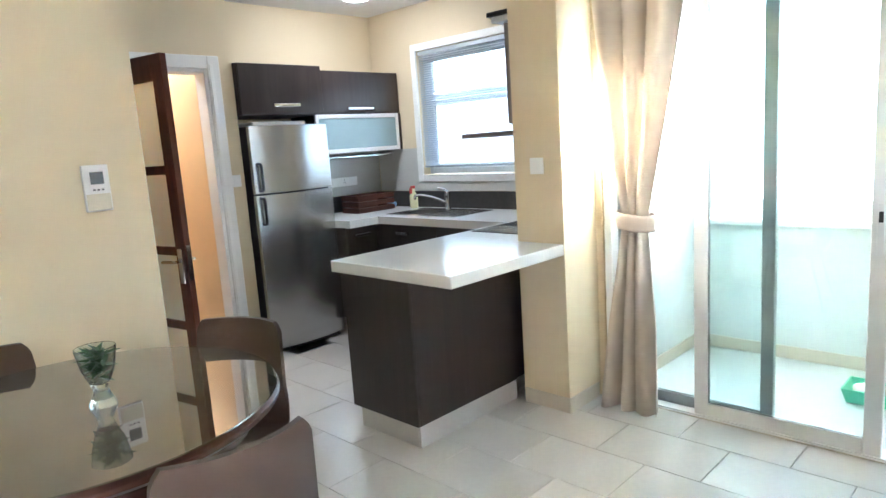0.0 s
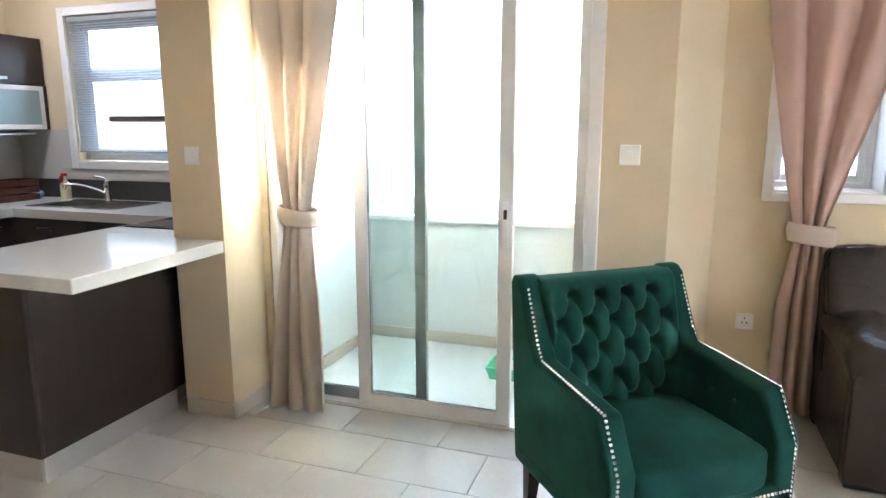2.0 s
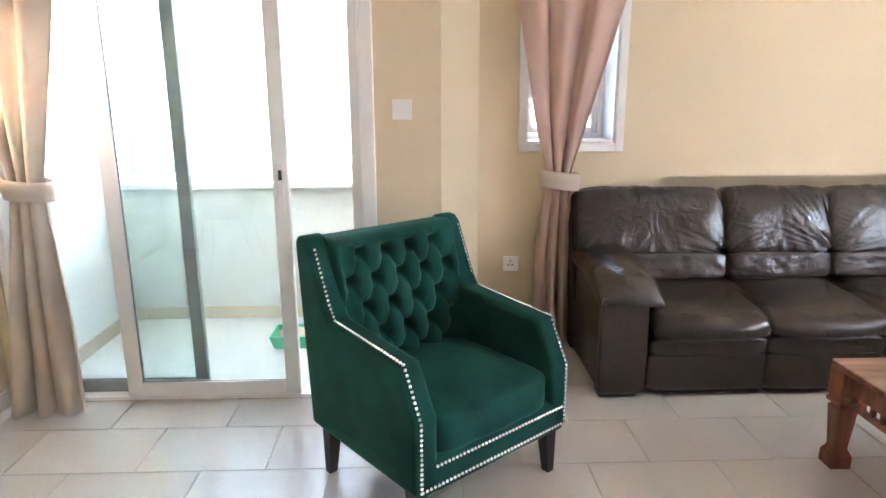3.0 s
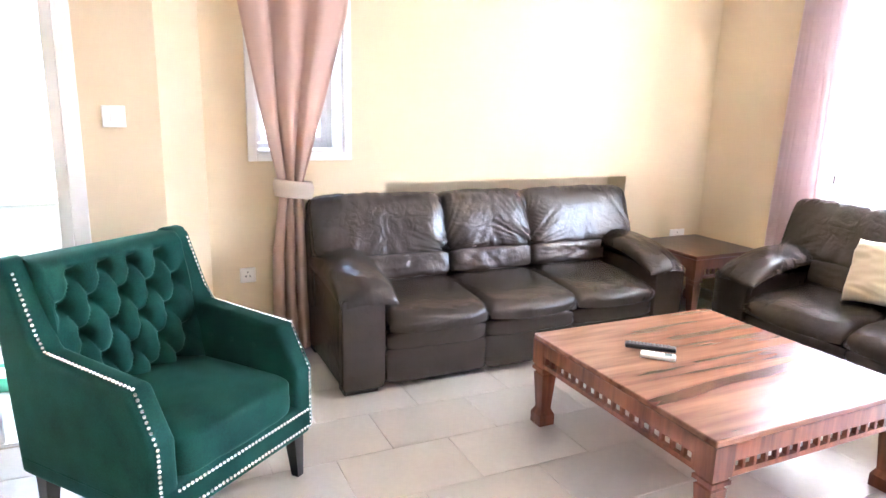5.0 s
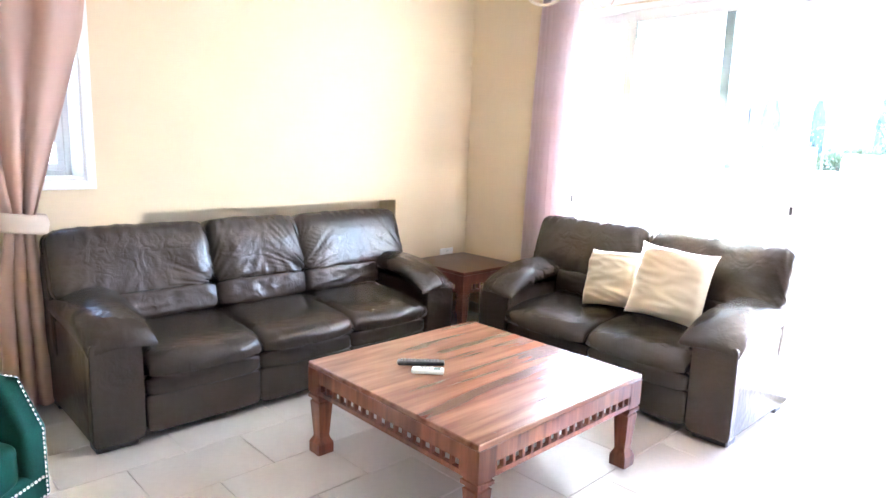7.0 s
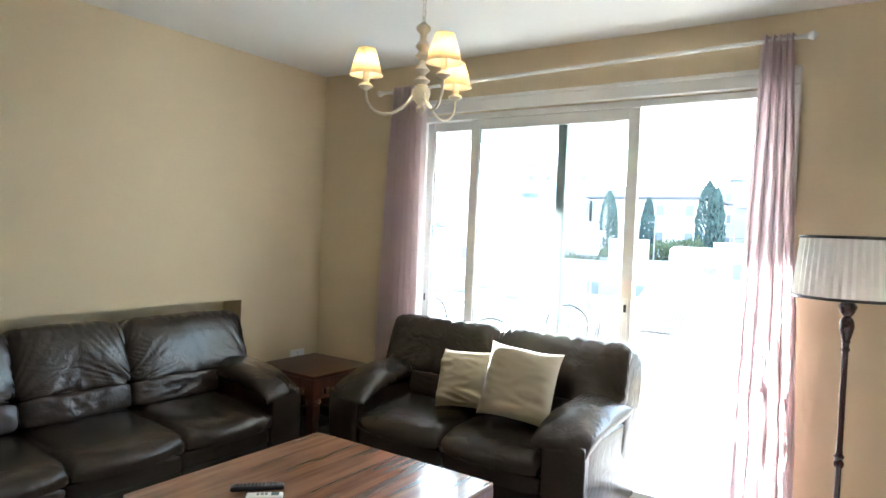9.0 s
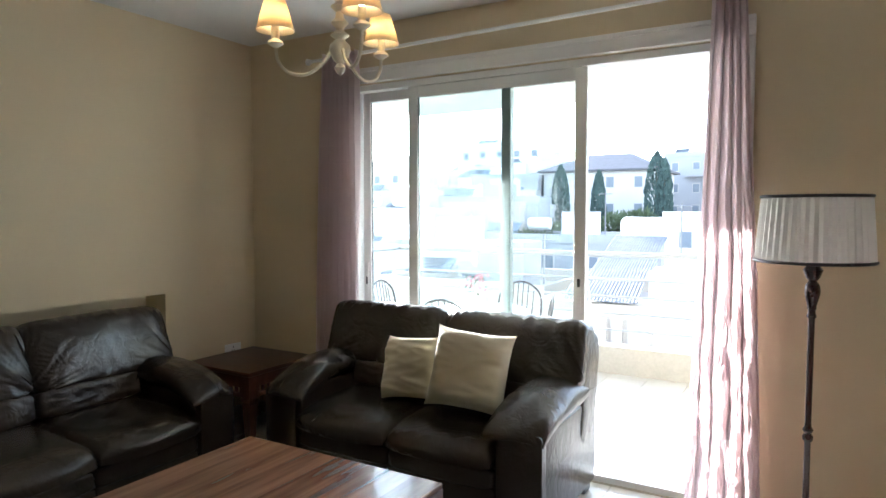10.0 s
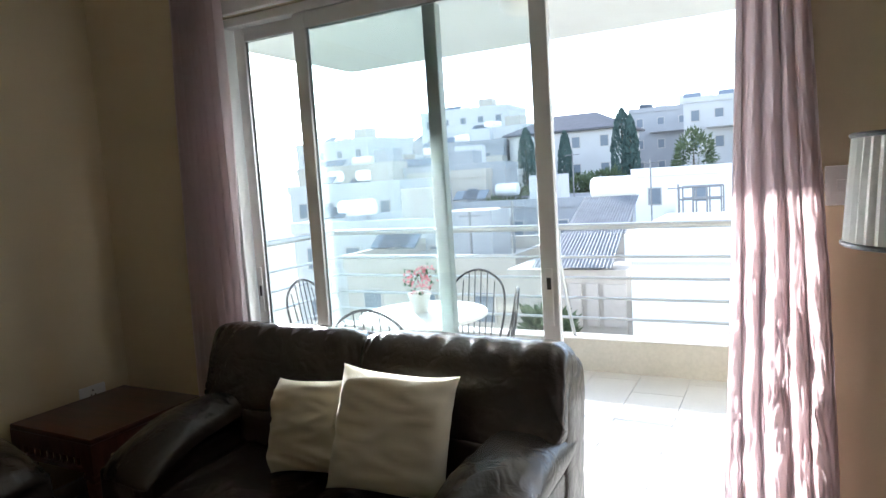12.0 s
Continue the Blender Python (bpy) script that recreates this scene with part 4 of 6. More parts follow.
        for (ya, za), (yb, zb) in zip(edge_line, edge_line[1:]):
            n = Vector((s * 0.2, -(zb - za), (yb - ya))).normalized()
            ya, za, yb, zb = ya + n.y * 0.0015, za + n.z * 0.0015, yb + n.y * 0.0015, zb + n.z * 0.0015
            studs([(s * (hw - 0.024), ya, za), (s * (hw - 0.024), yb, zb)], n, a)
        part("piping", tube([(s * (hw + 0.001), -hd + 0.03, 0.262), (s * (hw + 0.001), 0.30, 0.262)], 0.003, 6), VELVET, a)
        for y in (0.10, -0.01, -0.12):
            part("button", knob, VELVET, a, at=pose(s * (hw - 0.0955), y, 0.53, 0, -90 * s, 0))
    studs([(-hw + 0.09, -hd - 0.001, 0.285), (hw - 0.02, -hd - 0.001, 0.285)], (0, -1, 0), t)
    studs([(-hw + 0.03, -hd - 0.001, 0.215), (hw - 0.02, -hd - 0.001, 0.215)], (0, -1, 0), t)
    for sx, sy in ((-1, -1), (1, -1), (-1, 1), (1, 1)):
        bm = bmesh.new()
        cx, cy = sx * (hw - 0.05), sy * (hd - 0.06)
        a = [bm.verts.new((cx + p * 0.016 + sx * 0.006, cy + q * 0.016 + sy * 0.01, 0)) for p, q in ((-1, -1), (1, -1), (1, 1), (-1, 1))]
        c = [bm.verts.new((cx + p * 0.027, cy + q * 0.027, 0.19)) for p, q in ((-1, -1), (1, -1), (1, 1), (-1, 1))]
        bm.faces.new(a[::-1]), bm.faces.new(c)
        for i in range(4):
            bm.faces.new((a[i], a[(i + 1) % 4], c[(i + 1) % 4], c[i]))
        part("leg", bm, DARKLEG, t, "tapered black wooden leg")
    return t


armchair()

# ---- floor lamp ----
SHADE = cloth("cream_pleated_shade", (0.94, 0.93, 0.90), 0.5, 0.85)
lamp = thing("floor_lamp", (0.28, -3.58, 0), "dark turned wooden floor lamp with a black edged cream shade", "floor lamp")
TURNED = mat("dark_turned_wood", (0.035, 0.013, 0.012), 0.22, vary=0.2, bump=0.02, coat=0.5)
part("base", lathe([(0.13, 0), (0.13, 0.015), (0.115, 0.03), (0.07, 0.045), (0.04, 0.065), (0.028, 0.09)], 32), TURNED, lamp, smooth=45)
part("stem", lathe([(0.028, 0.09), (0.040, 0.12), (0.028, 0.15), (0.022, 0.18), (0.032, 0.21), (0.024, 0.24), (0.013, 0.28), (0.012, 0.55), (0.020, 0.56), (0.020, 0.575), (0.013, 0.585), (0.021, 0.60), (0.013, 0.615), (0.012, 0.63),
                    (0.013, 1.055), (0.018, 1.06), (0.018, 1.068), (0.014, 1.075), (0.014, 1.09), (0.018, 1.095), (0.016, 1.105), (0.027, 1.145), (0.030, 1.165), (0.026, 1.19), (0.015, 1.205), (0.026, 1.22), (0.035, 1.245), (0.037, 1.25), (0.028, 1.262), (0.014, 1.28), (0.014, 1.34)], 24), TURNED, lamp, smooth=45)
bm = bmesh.new()
N = 84
rows = []
for z, r in ((1.285, 0.212), (1.40, 0.204), (1.545, 0.192)):
    rows.append([bm.verts.new(((r + 0.003 * math.cos(i * math.pi)) * math.cos(2 * math.pi * i / N), (r + 0.003 * math.cos(i * math.pi)) * math.sin(2 * math.pi * i / N), z)) for i in range(N)])
for a, b in zip(rows, rows[1:]):
    for i in range(N):
        bm.faces.new((a[i], a[(i + 1) % N], b[(i + 1) % N], b[i]))
sh = part("shade", bm, SHADE, lamp, "pleated cream fabric lampshade")
sh.modifiers.new("thick", "SOLIDIFY").thickness = 0.0015
for z, r in ((1.287, 0.214), (1.543, 0.194)):
    part("trim", tube([(r * math.cos(2 * math.pi * i / 64), r * math.sin(2 * math.pi * i / 64), z) for i in range(64)], 0.0065, 8, closed=True), BLACKP, sh, "black trim ring")
sp = bmesh.new()
for k in range(3):
    a = 2 * math.pi * k / 3
    tube([(0, 0, 1.34), (0.191 * math.cos(a), 0.191 * math.sin(a), 1.52)], 0.002, 5, bm=sp)
part("spider", sp, CHROME, lamp)

# ---- chandelier ----
CREAM = mat("cream_distressed_paint", (0.70, 0.64, 0.52), 0.5, vary=0.12, scale=12, bump=0.1)
ch = thing("chandelier", (1.768, -2.46, -0.026), "cream painted three arm chandelier with small lit beige shades", "chandelier")
part("stem", lathe([(0.004, 2.000), (0.014, 2.01), (0.020, 2.025), (0.012, 2.04), (0.028, 2.06), (0.038, 2.085), (0.036, 2.105), (0.015, 2.125), (0.034, 2.14), (0.014, 2.157), (0.014, 2.165), (0.032, 2.183), (0.015, 2.203), (0.013, 2.222), (0.033, 2.24), (0.014, 2.257), (0.032, 2.28),
                     (0.013, 2.303), (0.014, 2.33), (0.030, 2.345), (0.030, 2.36), (0.012, 2.375), (0.006, 2.38)], 20), CREAM, ch, smooth=45)
bm = bmesh.new()
for k in range(13):
    z = 2.385 + k * 0.026
    pts = [(0.008 * math.cos(a) * (1 if k % 2 else 0), 0.008 * math.cos(a) * (0 if k % 2 else 1), z + 0.017 * math.sin(a)) for a in [2 * math.pi * i / 12 for i in range(12)]]
    tube(pts, 0.0018, 6, bm=bm, closed=True)
part("chain", bm, CREAM, ch)
part("ceiling_rose", lathe([(0.01, 2.681), (0.045, 2.686), (0.055, 2.705)], 24), CREAM, ch)
LIT = glow("lit_bulb", (1.0, 0.76, 0.42), 9.0)
LSH = cloth("beige_lamp_cloth", (0.72, 0.60, 0.42), 0.6, 0.8)
for k in range(3):
    a = radians(CH_TURN + 120 * k)
    ca, sa = math.cos(a), math.sin(a)
    path = [(r * ca, r * sa, z) for r, z in ((0.03, 2.09), (0.06, 2.045), (0.12, 2.005), (0.185, 2.01), (0.225, 2.05), (0.235, 2.10))]
    arm = part("arm", tube(arc(path, 6), 0.006, 8), CREAM, ch, smooth=60)
    x, y = 0.235 * ca, 0.235 * sa
    part("candle_cup", lathe([(0.008, 2.10), (0.030, 2.115), (0.024, 2.125), (0.014, 2.13), (0.014, 2.175)], 16, center=(x, y, 0)), CREAM, arm, smooth=45)
    part("bulb", lathe([(0.010, 2.18), (0.017, 2.20), (0.012, 2.225), (0.003, 2.24)], 12, center=(x, y, 0)), LIT, arm, "lit candle bulb", smooth=60)
    bm = bmesh.new()
    rr = [[bm.verts.new((x + r * math.cos(q), y + r * math.sin(q), z)) for q in [2 * math.pi * i / 32 for i in range(32)]] for r, z in ((0.068, 2.16), (0.054, 2.215), (0.037, 2.27))]
    for u, v in zip(rr, rr[1:]):
        for i in range(32):
            bm.faces.new((u[i], u[(i + 1) % 32], v[(i + 1) % 32], v[i]))
    s = part("lamp_shade", bm, LSH, arm, "small lit beige cloth shade", smooth=60)
    s.modifiers.new("thick", "SOLIDIFY").thickness = 0.001
    part("trim", tube([(x + 0.0685 * math.cos(2 * math.pi * i / 32), y + 0.0685 * math.sin(2 * math.pi * i / 32), 2.162) for i in range(32)], 0.002, 6, closed=True), CREAM, s)

# television beside the lamp
tv = thing("television", (0, 0, 0), "black flat television with a white rim on a dark low stand", "television")
part("screen", box(0.055, 0.078, -2.93, -1.98, 0.965, 1.44, 0.004), BLACKP, tv)
part("rim", box(0.02, 0.054, -2.96, -1.95, 0.93, 1.475, 0.004), BLACKP, tv)
part("stem", box(0.0, 0.035, -2.52, -2.40, 0.60, 0.929, 0.004), WHITEP, tv)
part("foot", box(-0.12, 0.12, -2.70, -2.22, 0.585, 0.60, 0.004), WHITEP, tv)
ts = thing("television_stand", (0, 0, 0), "low dark wooden television stand with two doors", "cabinet")
part("body", box(-0.38, 0.10, -2.86, -2.0, 0.06, 0.584, 0.004), MAHOG, ts)
for y in (-2.85, -2.425):
    part("door", box(0.101, 0.118, y, y + 0.415, 0.07, 0.575, 0.003), MAHOG, ts)
for y in (-2.8, -2.06):
    for x in (-0.34, 0.06):
        part("foot", box(x - 0.025, x + 0.025, y - 0.025, y + 0.025, 0, 0.06, 0.003), MAHOG, ts)


# ---- kitchen ----
def handle(parent, x, y, z, w, along="x", out=-1):
    bm = bmesh.new()
    if along == "x":
        box(x - w / 2, x + w / 2, y + out * 0.03, y + out * 0.022, z - 0.011, z + 0.011, 0.002, bm=bm)
        for s in (-1, 1):
            box(x + s * (w / 2 - 0.008) - 0.006, x + s * (w / 2 - 0.008) + 0.006, y + out * 0.022, y, z - 0.009, z + 0.009, 0.001, bm=bm)
    else:
        box(x + out * 0.03, x + out * 0.022, y - w / 2, y + w / 2, z - 0.011, z + 0.011, 0.002, bm=bm)
        for s in (-1, 1):
            box(x + out * 0.022, x, y + s * (w / 2 - 0.008) - 0.006, y + s * (w / 2 - 0.008) + 0.006, z - 0.009, z + 0.009, 0.001, bm=bm)
    return part("handle", bm, CHROME, parent, "brushed chrome bar handle")


PLINTH = mat("aluminium_plinth", (0.55, 0.54, 0.51), 0.35, 0.4, vary=0.05, bump=0.03)
DARKST = mat("dark_backsplash_stone", (0.05, 0.048, 0.046), 0.3, vary=0.2, scale=20, bump=0.05)
GREYT = mat("pale_grey_splash_tile", (0.60, 0.59, 0.55), 0.25, vary=0.04, bump=0.03)

pen = thing("kitchen_peninsula", (0, 0, 0), "dark wenge kitchen peninsula cabinet on an aluminium plinth", "kitchen cabinet")
part("side_panel", box(2.035, 2.055, 2.195, 2.705, 0.115, 0.869, 0.002), WENGE, pen)
part("back_panel", box(2.055, 2.829, 2.195, 2.213, 0.115, 0.869, 0.002), WENGE, pen)
part("body", box(2.055, 4.09, 2.214, 2.68, 0.115, 0.869), WENGE, pen)
for i in range(4):
    d = part("door", box(2.06 + i * 0.345, 2.40 + i * 0.345, 2.682, 2.70, 0.12, 0.866, 0.002), WENGE, pen)
    handle(d, 2.23 + i * 0.345, 2.70, 0.80, 0.12, "x", 1)
part("plinth", box(2.05, 2.829, 2.20, 2.215, 0.0, 0.114, 0.002), PLINTH, pen)
part("plinth", box(2.05, 2.065, 2.215, 2.66, 0.0, 0.114, 0.002), PLINTH, pen)
part("plinth", box(2.065, 3.45, 2.64, 2.655, 0.0, 0.114, 0.002), PLINTH, pen)

top = thing("worktop", (0, 0, 0), "continuous glossy white kitchen worktop running round the kitchen", "worktop")
part("slab", box(1.965, 2.829, 1.842, 2.70, 0.870, 0.930, 0.004), WORKTOP, top)
bm = bmesh.new()
box(2.829, 4.095, 2.141, 2.70, 0.870, 0.930, bm=bm)
part("slab", bm, WORKTOP, top)
part("slab", box(3.44, 4.095, 2.70, 3.30, 0.870, 0.930), WORKTOP, top)
part("slab", box(3.44, 3.56, 3.30, 4.05, 0.870, 0.930), WORKTOP, top)
part("slab", box(3.98, 4.095, 3.30, 4.05, 0.870, 0.930), WORKTOP, top)
part("slab", box(3.145, 4.095, 4.05, 4.745, 0.870, 0.930), WORKTOP, top)

cab = thing("base_cabinet", (0, 0, 0), "dark wenge base cabinets under the sink worktop", "kitchen cabinet")
part("body", box(3.485, 4.09, 2.71, 4.74, 0.115, 0.869), WENGE, cab)
for a, b in ((3.42, 4.06),):
    d = part("door", box(3.465, 3.484, a, b, 0.12, 0.866, 0.002), WENGE, cab)
    handle(d, 3.465, 3.78, 0.80, 0.13, "y", -1)
dw = part("dishwasher_front", box(3.462, 3.484, 2.80, 3.41, 0.12, 0.74, 0.003), STEEL, cab, "steel dishwasher front with dark control strip")
part("control_strip", box(3.464, 3.484, 2.80, 3.41, 0.745, 0.866, 0.002), BLACKP, dw)
part("plinth", box(3.52, 3.535, 2.70, 4.06, 0.0, 0.114, 0.002), PLINTH, cab)
cab = thing("base_cabinet", (0, 0, 0), "dark wenge base cabinet with a bar handle beside the fridge", "kitchen cabinet")
part("body", box(3.15, 3.48, 4.12, 4.74, 0.115, 0.869), WENGE, cab)
d = part("drawer", box(3.152, 3.46, 4.10, 4.119, 0.62, 0.866, 0.002), WENGE, cab)
handle(d, 3.29, 4.10, 0.80, 0.16)
part("door", box(3.152, 3.46, 4.10, 4.119, 0.12, 0.615, 0.002), WENGE, cab)
part("plinth", box(3.15, 3.52, 4.15, 4.165, 0.0, 0.114, 0.002), PLINTH, cab)

sp = thing("backsplash", (0, 0, 0), "dark backsplash strip with pale grey panels above the worktop", "backsplash")
part("strip", box(4.086, 4.098, 2.141, 4.735, 0.931, 1.075, 0.001), DARKST, sp)
part("strip", box(3.145, 4.086, 4.736, 4.748, 0.931, 1.075, 0.001), DARKST, sp)
part("splash_panel", box(4.093, 4.099, 2.141, 4.74, 1.078, 1.158), GREYT, sp)
part("splash_panel", box(4.093, 4.099, 4.205, 4.74, 1.16, 1.46), GREYT, sp)
part("splash_panel", box(3.145, 4.09, 4.742, 4.749, 1.078, 1.46), GREYT, sp)

plate("wall_socket", (3.65, 4.741, 1.20), 0, "white double wall socket on the pale kitchen splash panel", "socket", 0.30, 0.080)
sk = thing("sink", (0, 0, 0), "inset steel kitchen sink with drainer under the window", "sink")
bm = bmesh.new()
box(3.545, 3.60, 3.28, 4.07, 0.9305, 0.936, bm=bm), box(3.93, 4.0, 3.28, 4.07, 0.9305, 0.936, bm=bm)
box(3.60, 3.93, 3.28, 3.32, 0.9305, 0.936, bm=bm), box(3.60, 3.93, 4.03, 4.07, 0.9305, 0.936, bm=bm), box(3.60, 3.93, 3.66, 3.70, 0.9305, 0.936, bm=bm)
part("rim", bm, STEEL, sk)
for a, b, z in ((3.70, 4.03, 0.74), (3.32, 3.66, 0.885)):
    bm = bmesh.new()
    box(3.60, 3.602, a, b, z, 0.9305, bm=bm), box(3.928, 3.93, a, b, z, 0.9305, bm=bm), box(3.60, 3.93, a, a + 0.002, z, 0.9305, bm=bm)
    box(3.60, 3.93, b - 0.002, b, z, 0.9305, bm=bm), box(3.60, 3.93, a, b, z - 0.002, z, bm=bm)
    part("bowl" if z < 0.8 else "drainer", bm, STEEL, sk)
fa = thing("faucet", (3.955, 3.74, 0.936), "chrome mixer tap with a long swung spout over the sink", "tap")
part("body", lathe([(0.028, 0), (0.028, 0.01), (0.020, 0.02), (0.020, 0.11), (0.023, 0.12), (0.021, 0.15), (0.008, 0.16)], 20), CHROME, fa, smooth=40)
part("spout", tube(arc([(0, 0, 0.05), (-0.05, 0.06, 0.09), (-0.12, 0.14, 0.125), (-0.17, 0.20, 0.13), (-0.18, 0.21, 0.10)]), 0.011, 10), CHROME, fa, smooth=60)
part("lever", tube(arc([(0, 0, 0.155), (-0.02, 0.02, 0.175), (-0.05, 0.06, 0.185)]), 0.008, 8), CHROME, fa, smooth=60)
sb = thing("spray_bottle", (4.0, 4.20, 0.931), "pale yellow spray bottle with a red trigger on the worktop", "spray bottle")
part("bottle", lathe([(0.035, 0), (0.037, 0.01), (0.037, 0.11), (0.015, 0.15), (0.013, 0.175)], 18), mat("yellow_plastic", (0.75, 0.72, 0.45), 0.3), sb, smooth=40)
bm = box(-0.03, 0.02, -0.01, 0.01, 0.175, 0.20, 0.004)
part("trigger", box(-0.045, -0.015, -0.006, 0.006, 0.13, 0.18, 0.003, bm=bm), mat("red_plastic", (0.6, 0.06, 0.05), 0.35), sb)
dr = thing("wooden_crate", (3.72, 4.50, 0.931), "open reddish wooden slatted crate on the worktop", "crate")
for z in (0.0, 0.055, 0.11):
    for s in (-1, 1):
        part("slat", box(-0.21, 0.21, s * 0.11 - 0.008, s * 0.11 + 0.008, z + 0.002, z + 0.045, 0.003), MAHOG, dr)
        part("slat", box(s * 0.20 - 0.008, s * 0.20 + 0.008, -0.10, 0.10, z + 0.002, z + 0.045, 0.003), MAHOG, dr)
part("base", box(-0.2, 0.2, -0.1, 0.1, 0.0, 0.01), MAHOG, dr)
cl = thing("dish_cloth", (4.0, 4.52, 0.931), "crumpled blue cloth on the worktop", "cloth")
part("cloth", moved(pad(0.10, 0.13, 0.05, 2.4, wrinkle=0.012, seed=8, n=10), pose(0, 0, 0.03)), mat("blue_cloth", (0.25, 0.45, 0.7), 0.8), cl, smooth=60)

hob = thing("cooktop", (0, 0, 0), "black glass cooktop set in the white worktop", "cooktop")
part("glass", box(3.02, 3.60, 2.19, 2.655, 0.9305, 0.936, 0.002), mat("black_hob_glass", (0.015, 0.015, 0.017), 0.06, vary=0.02, bump=0), hob)
for x, y in ((3.17, 2.32), (3.44, 2.32), (3.17, 2.53), (3.44, 2.53)):
    part("ring", tube([(x + 0.08 * math.cos(a), y + 0.08 * math.sin(a), 0.936) for a in [2 * math.pi * i / 32 for i in range(32)]], 0.0012, 4, closed=True), STEEL, hob)
hd = thing("cooker_hood", (0, 0, 0), "steel chimney cooker hood over the cooktop", "cooker hood")
HOODM = mat("hood_steel", (0.30, 0.27, 0.25), 0.4, 0.7, vary=0.05, bump=0.03)
part("chimney", box(3.15, 3.47, 2.142, 2.42, 1.58, 2.16, 0.003), HOODM, hd)
part("duct", lathe([(0.07, 2.16), (0.07, 2.66)], 20, center=(3.32, 2.28, 0)), WHITEP, hd, smooth=40)
part("canopy", box(2.99, 3.64, 2.142, 2.66, 1.505, 1.535, 0.006, 2), HOODM, hd)
part("cover_plate", box(3.09, 3.54, 2.142, 2.50, 2.20, 2.225, 0.003), BLACKP, hd)
part("cover_tray", box(3.11, 3.52, 2.142, 2.48, 2.165, 2.199, 0.003), WHITEP, hd)

wc = thing("wall_cabinet", (0, 0, 0), "dark wenge cabinet with a bar handle over the fridge", "kitchen cabinet")
part("body", box(2.43, 3.145, 4.27, 4.745, 1.78, 2.15, 0.002), WENGE, wc)
d = part("door", box(2.432, 3.143, 4.25, 4.269, 1.783, 2.148, 0.002), WENGE, wc)
handle(d, 2.80, 4.25, 1.85, 0.23)
wc = thing("wall_cabinet", (0, 0, 0), "dark wenge wall cabinet with a framed frosted glass flap", "kitchen cabinet")
part("body", box(3.155, 4.09, 4.42, 4.745, 1.46, 2.14, 0.002), WENGE, wc)
d = part("door", box(3.157, 4.088, 4.40, 4.419, 1.795, 2.138, 0.002), WENGE, wc)
handle(d, 3.63, 4.40, 1.83, 0.28)
fl = part("glass_flap", ring("y", 4.40, 0.018, 3.16, 4.07, 1.462, 1.785, 0.035), ALU, wc, "aluminium framed frosted glass flap")
part("pane", box(3.19, 4.04, 4.405, 4.412, 1.492, 1.755), mat("frosted_cabinet_glass", (0.27, 0.36, 0.37), 0.10, vary=0.02, bump=0), fl)
part("side_panel", box(4.07, 4.09, 4.395, 4.42, 1.46, 1.79), WENGE, wc)
part("under_shelf", box(3.20, 4.02, 4.46, 4.70, 1.418, 1.436, 0.004), STEEL, wc, "thin steel shelf under the wall cabinet")

fg = thing("fridge", (0, 0, 0), "tall two door stainless steel fridge freezer with bowed doors", "fridge")
part("body", box(2.445, 3.11, 4.24, 4.73, 0.03, 1.70, 0.006), mat("dark_grey_fridge_side", (0.03, 0.03, 0.032), 0.4), fg)
for z0, z1, n in ((0.036, 1.20, "lower_door"), (1.212, 1.70, "upper_door")):
    bm = bmesh.new()
    N = 16
    pts = [(2.44 + 0.675 * i / N, 4.215 - 0.06 * math.sin(math.pi * (0.08 + 0.84 * i / N))) for i in range(N + 1)]
    rows = [[bm.verts.new((x, y, z)) for x, y in pts] + [bm.verts.new((3.115, 4.238, z)), bm.verts.new((2.44, 4.238, z))] for z in (z0, z1)]
    n2 = len(rows[0])
    for i in range(n2):
        bm.faces.new((rows[0][i], rows[0][(i + 1) % n2], rows[1][(i + 1) % n2], rows[1][i]))
    bm.faces.new(rows[0][::-1]), bm.faces.new(rows[1])
    d = part(n, bm, STEEL, fg, "bowed stainless steel door", smooth=30)
    h0, h1 = (0.99, 1.18) if z0 < 1 else (1.235, 1.43)
    part("handle", tube(arc([(2.475, 4.20, h0), (2.475, 4.15, h0 + 0.01), (2.475, 4.145, (h0 + h1) / 2), (2.475, 4.15, h1 - 0.01), (2.475, 4.20, h1)]), 0.011, 8), BLACKP, d, "dark bar handle", smooth=60)
part("plinth", box(2.48, 3.08, 4.215, 4.245, 0.0, 0.05, 0.003), BLACKP, fg)
pl = thing("tray", (0, 0, 0), "flat white tray lying on the fridge", "tray")
part("body", box(2.52, 2.98, 4.28, 4.60, 1.701, 1.735, 0.008), WHITEP, pl)

LAMPW = glow("lit_ceiling_diffuser", (1.0, 0.97, 0.90), 1.9)
kl = thing("ceiling_light", (3.33, 3.96, 0), "round white lit ceiling light in the kitchen", "ceiling light")
part("frame", lathe([(0.15, 2.655), (0.155, 2.679)], 32), WHITEP, kl)
part("diffuser", lathe([(0.02, 2.60), (0.10, 2.612), (0.14, 2.64), (0.145, 2.655)], 32), LAMPW, kl, "lit opal diffuser", smooth=60)

# Lamp out of view, added to brighten the orange walls behind the door.
hall_fill = thing("ceiling_light", (1.75, 4.9, 0), "unseen round ceiling light added to brighten the room behind the door", "ceiling light")
part("frame", lathe([(0.15, 2.655), (0.155, 2.679)], 32), WHITEP, hall_fill)
part("diffuser", lathe([(0.02, 2.60), (0.10, 2.612), (0.14, 2.64), (0.145, 2.655)], 32), LAMPW, hall_fill, "lit opal diffuser", smooth=60)

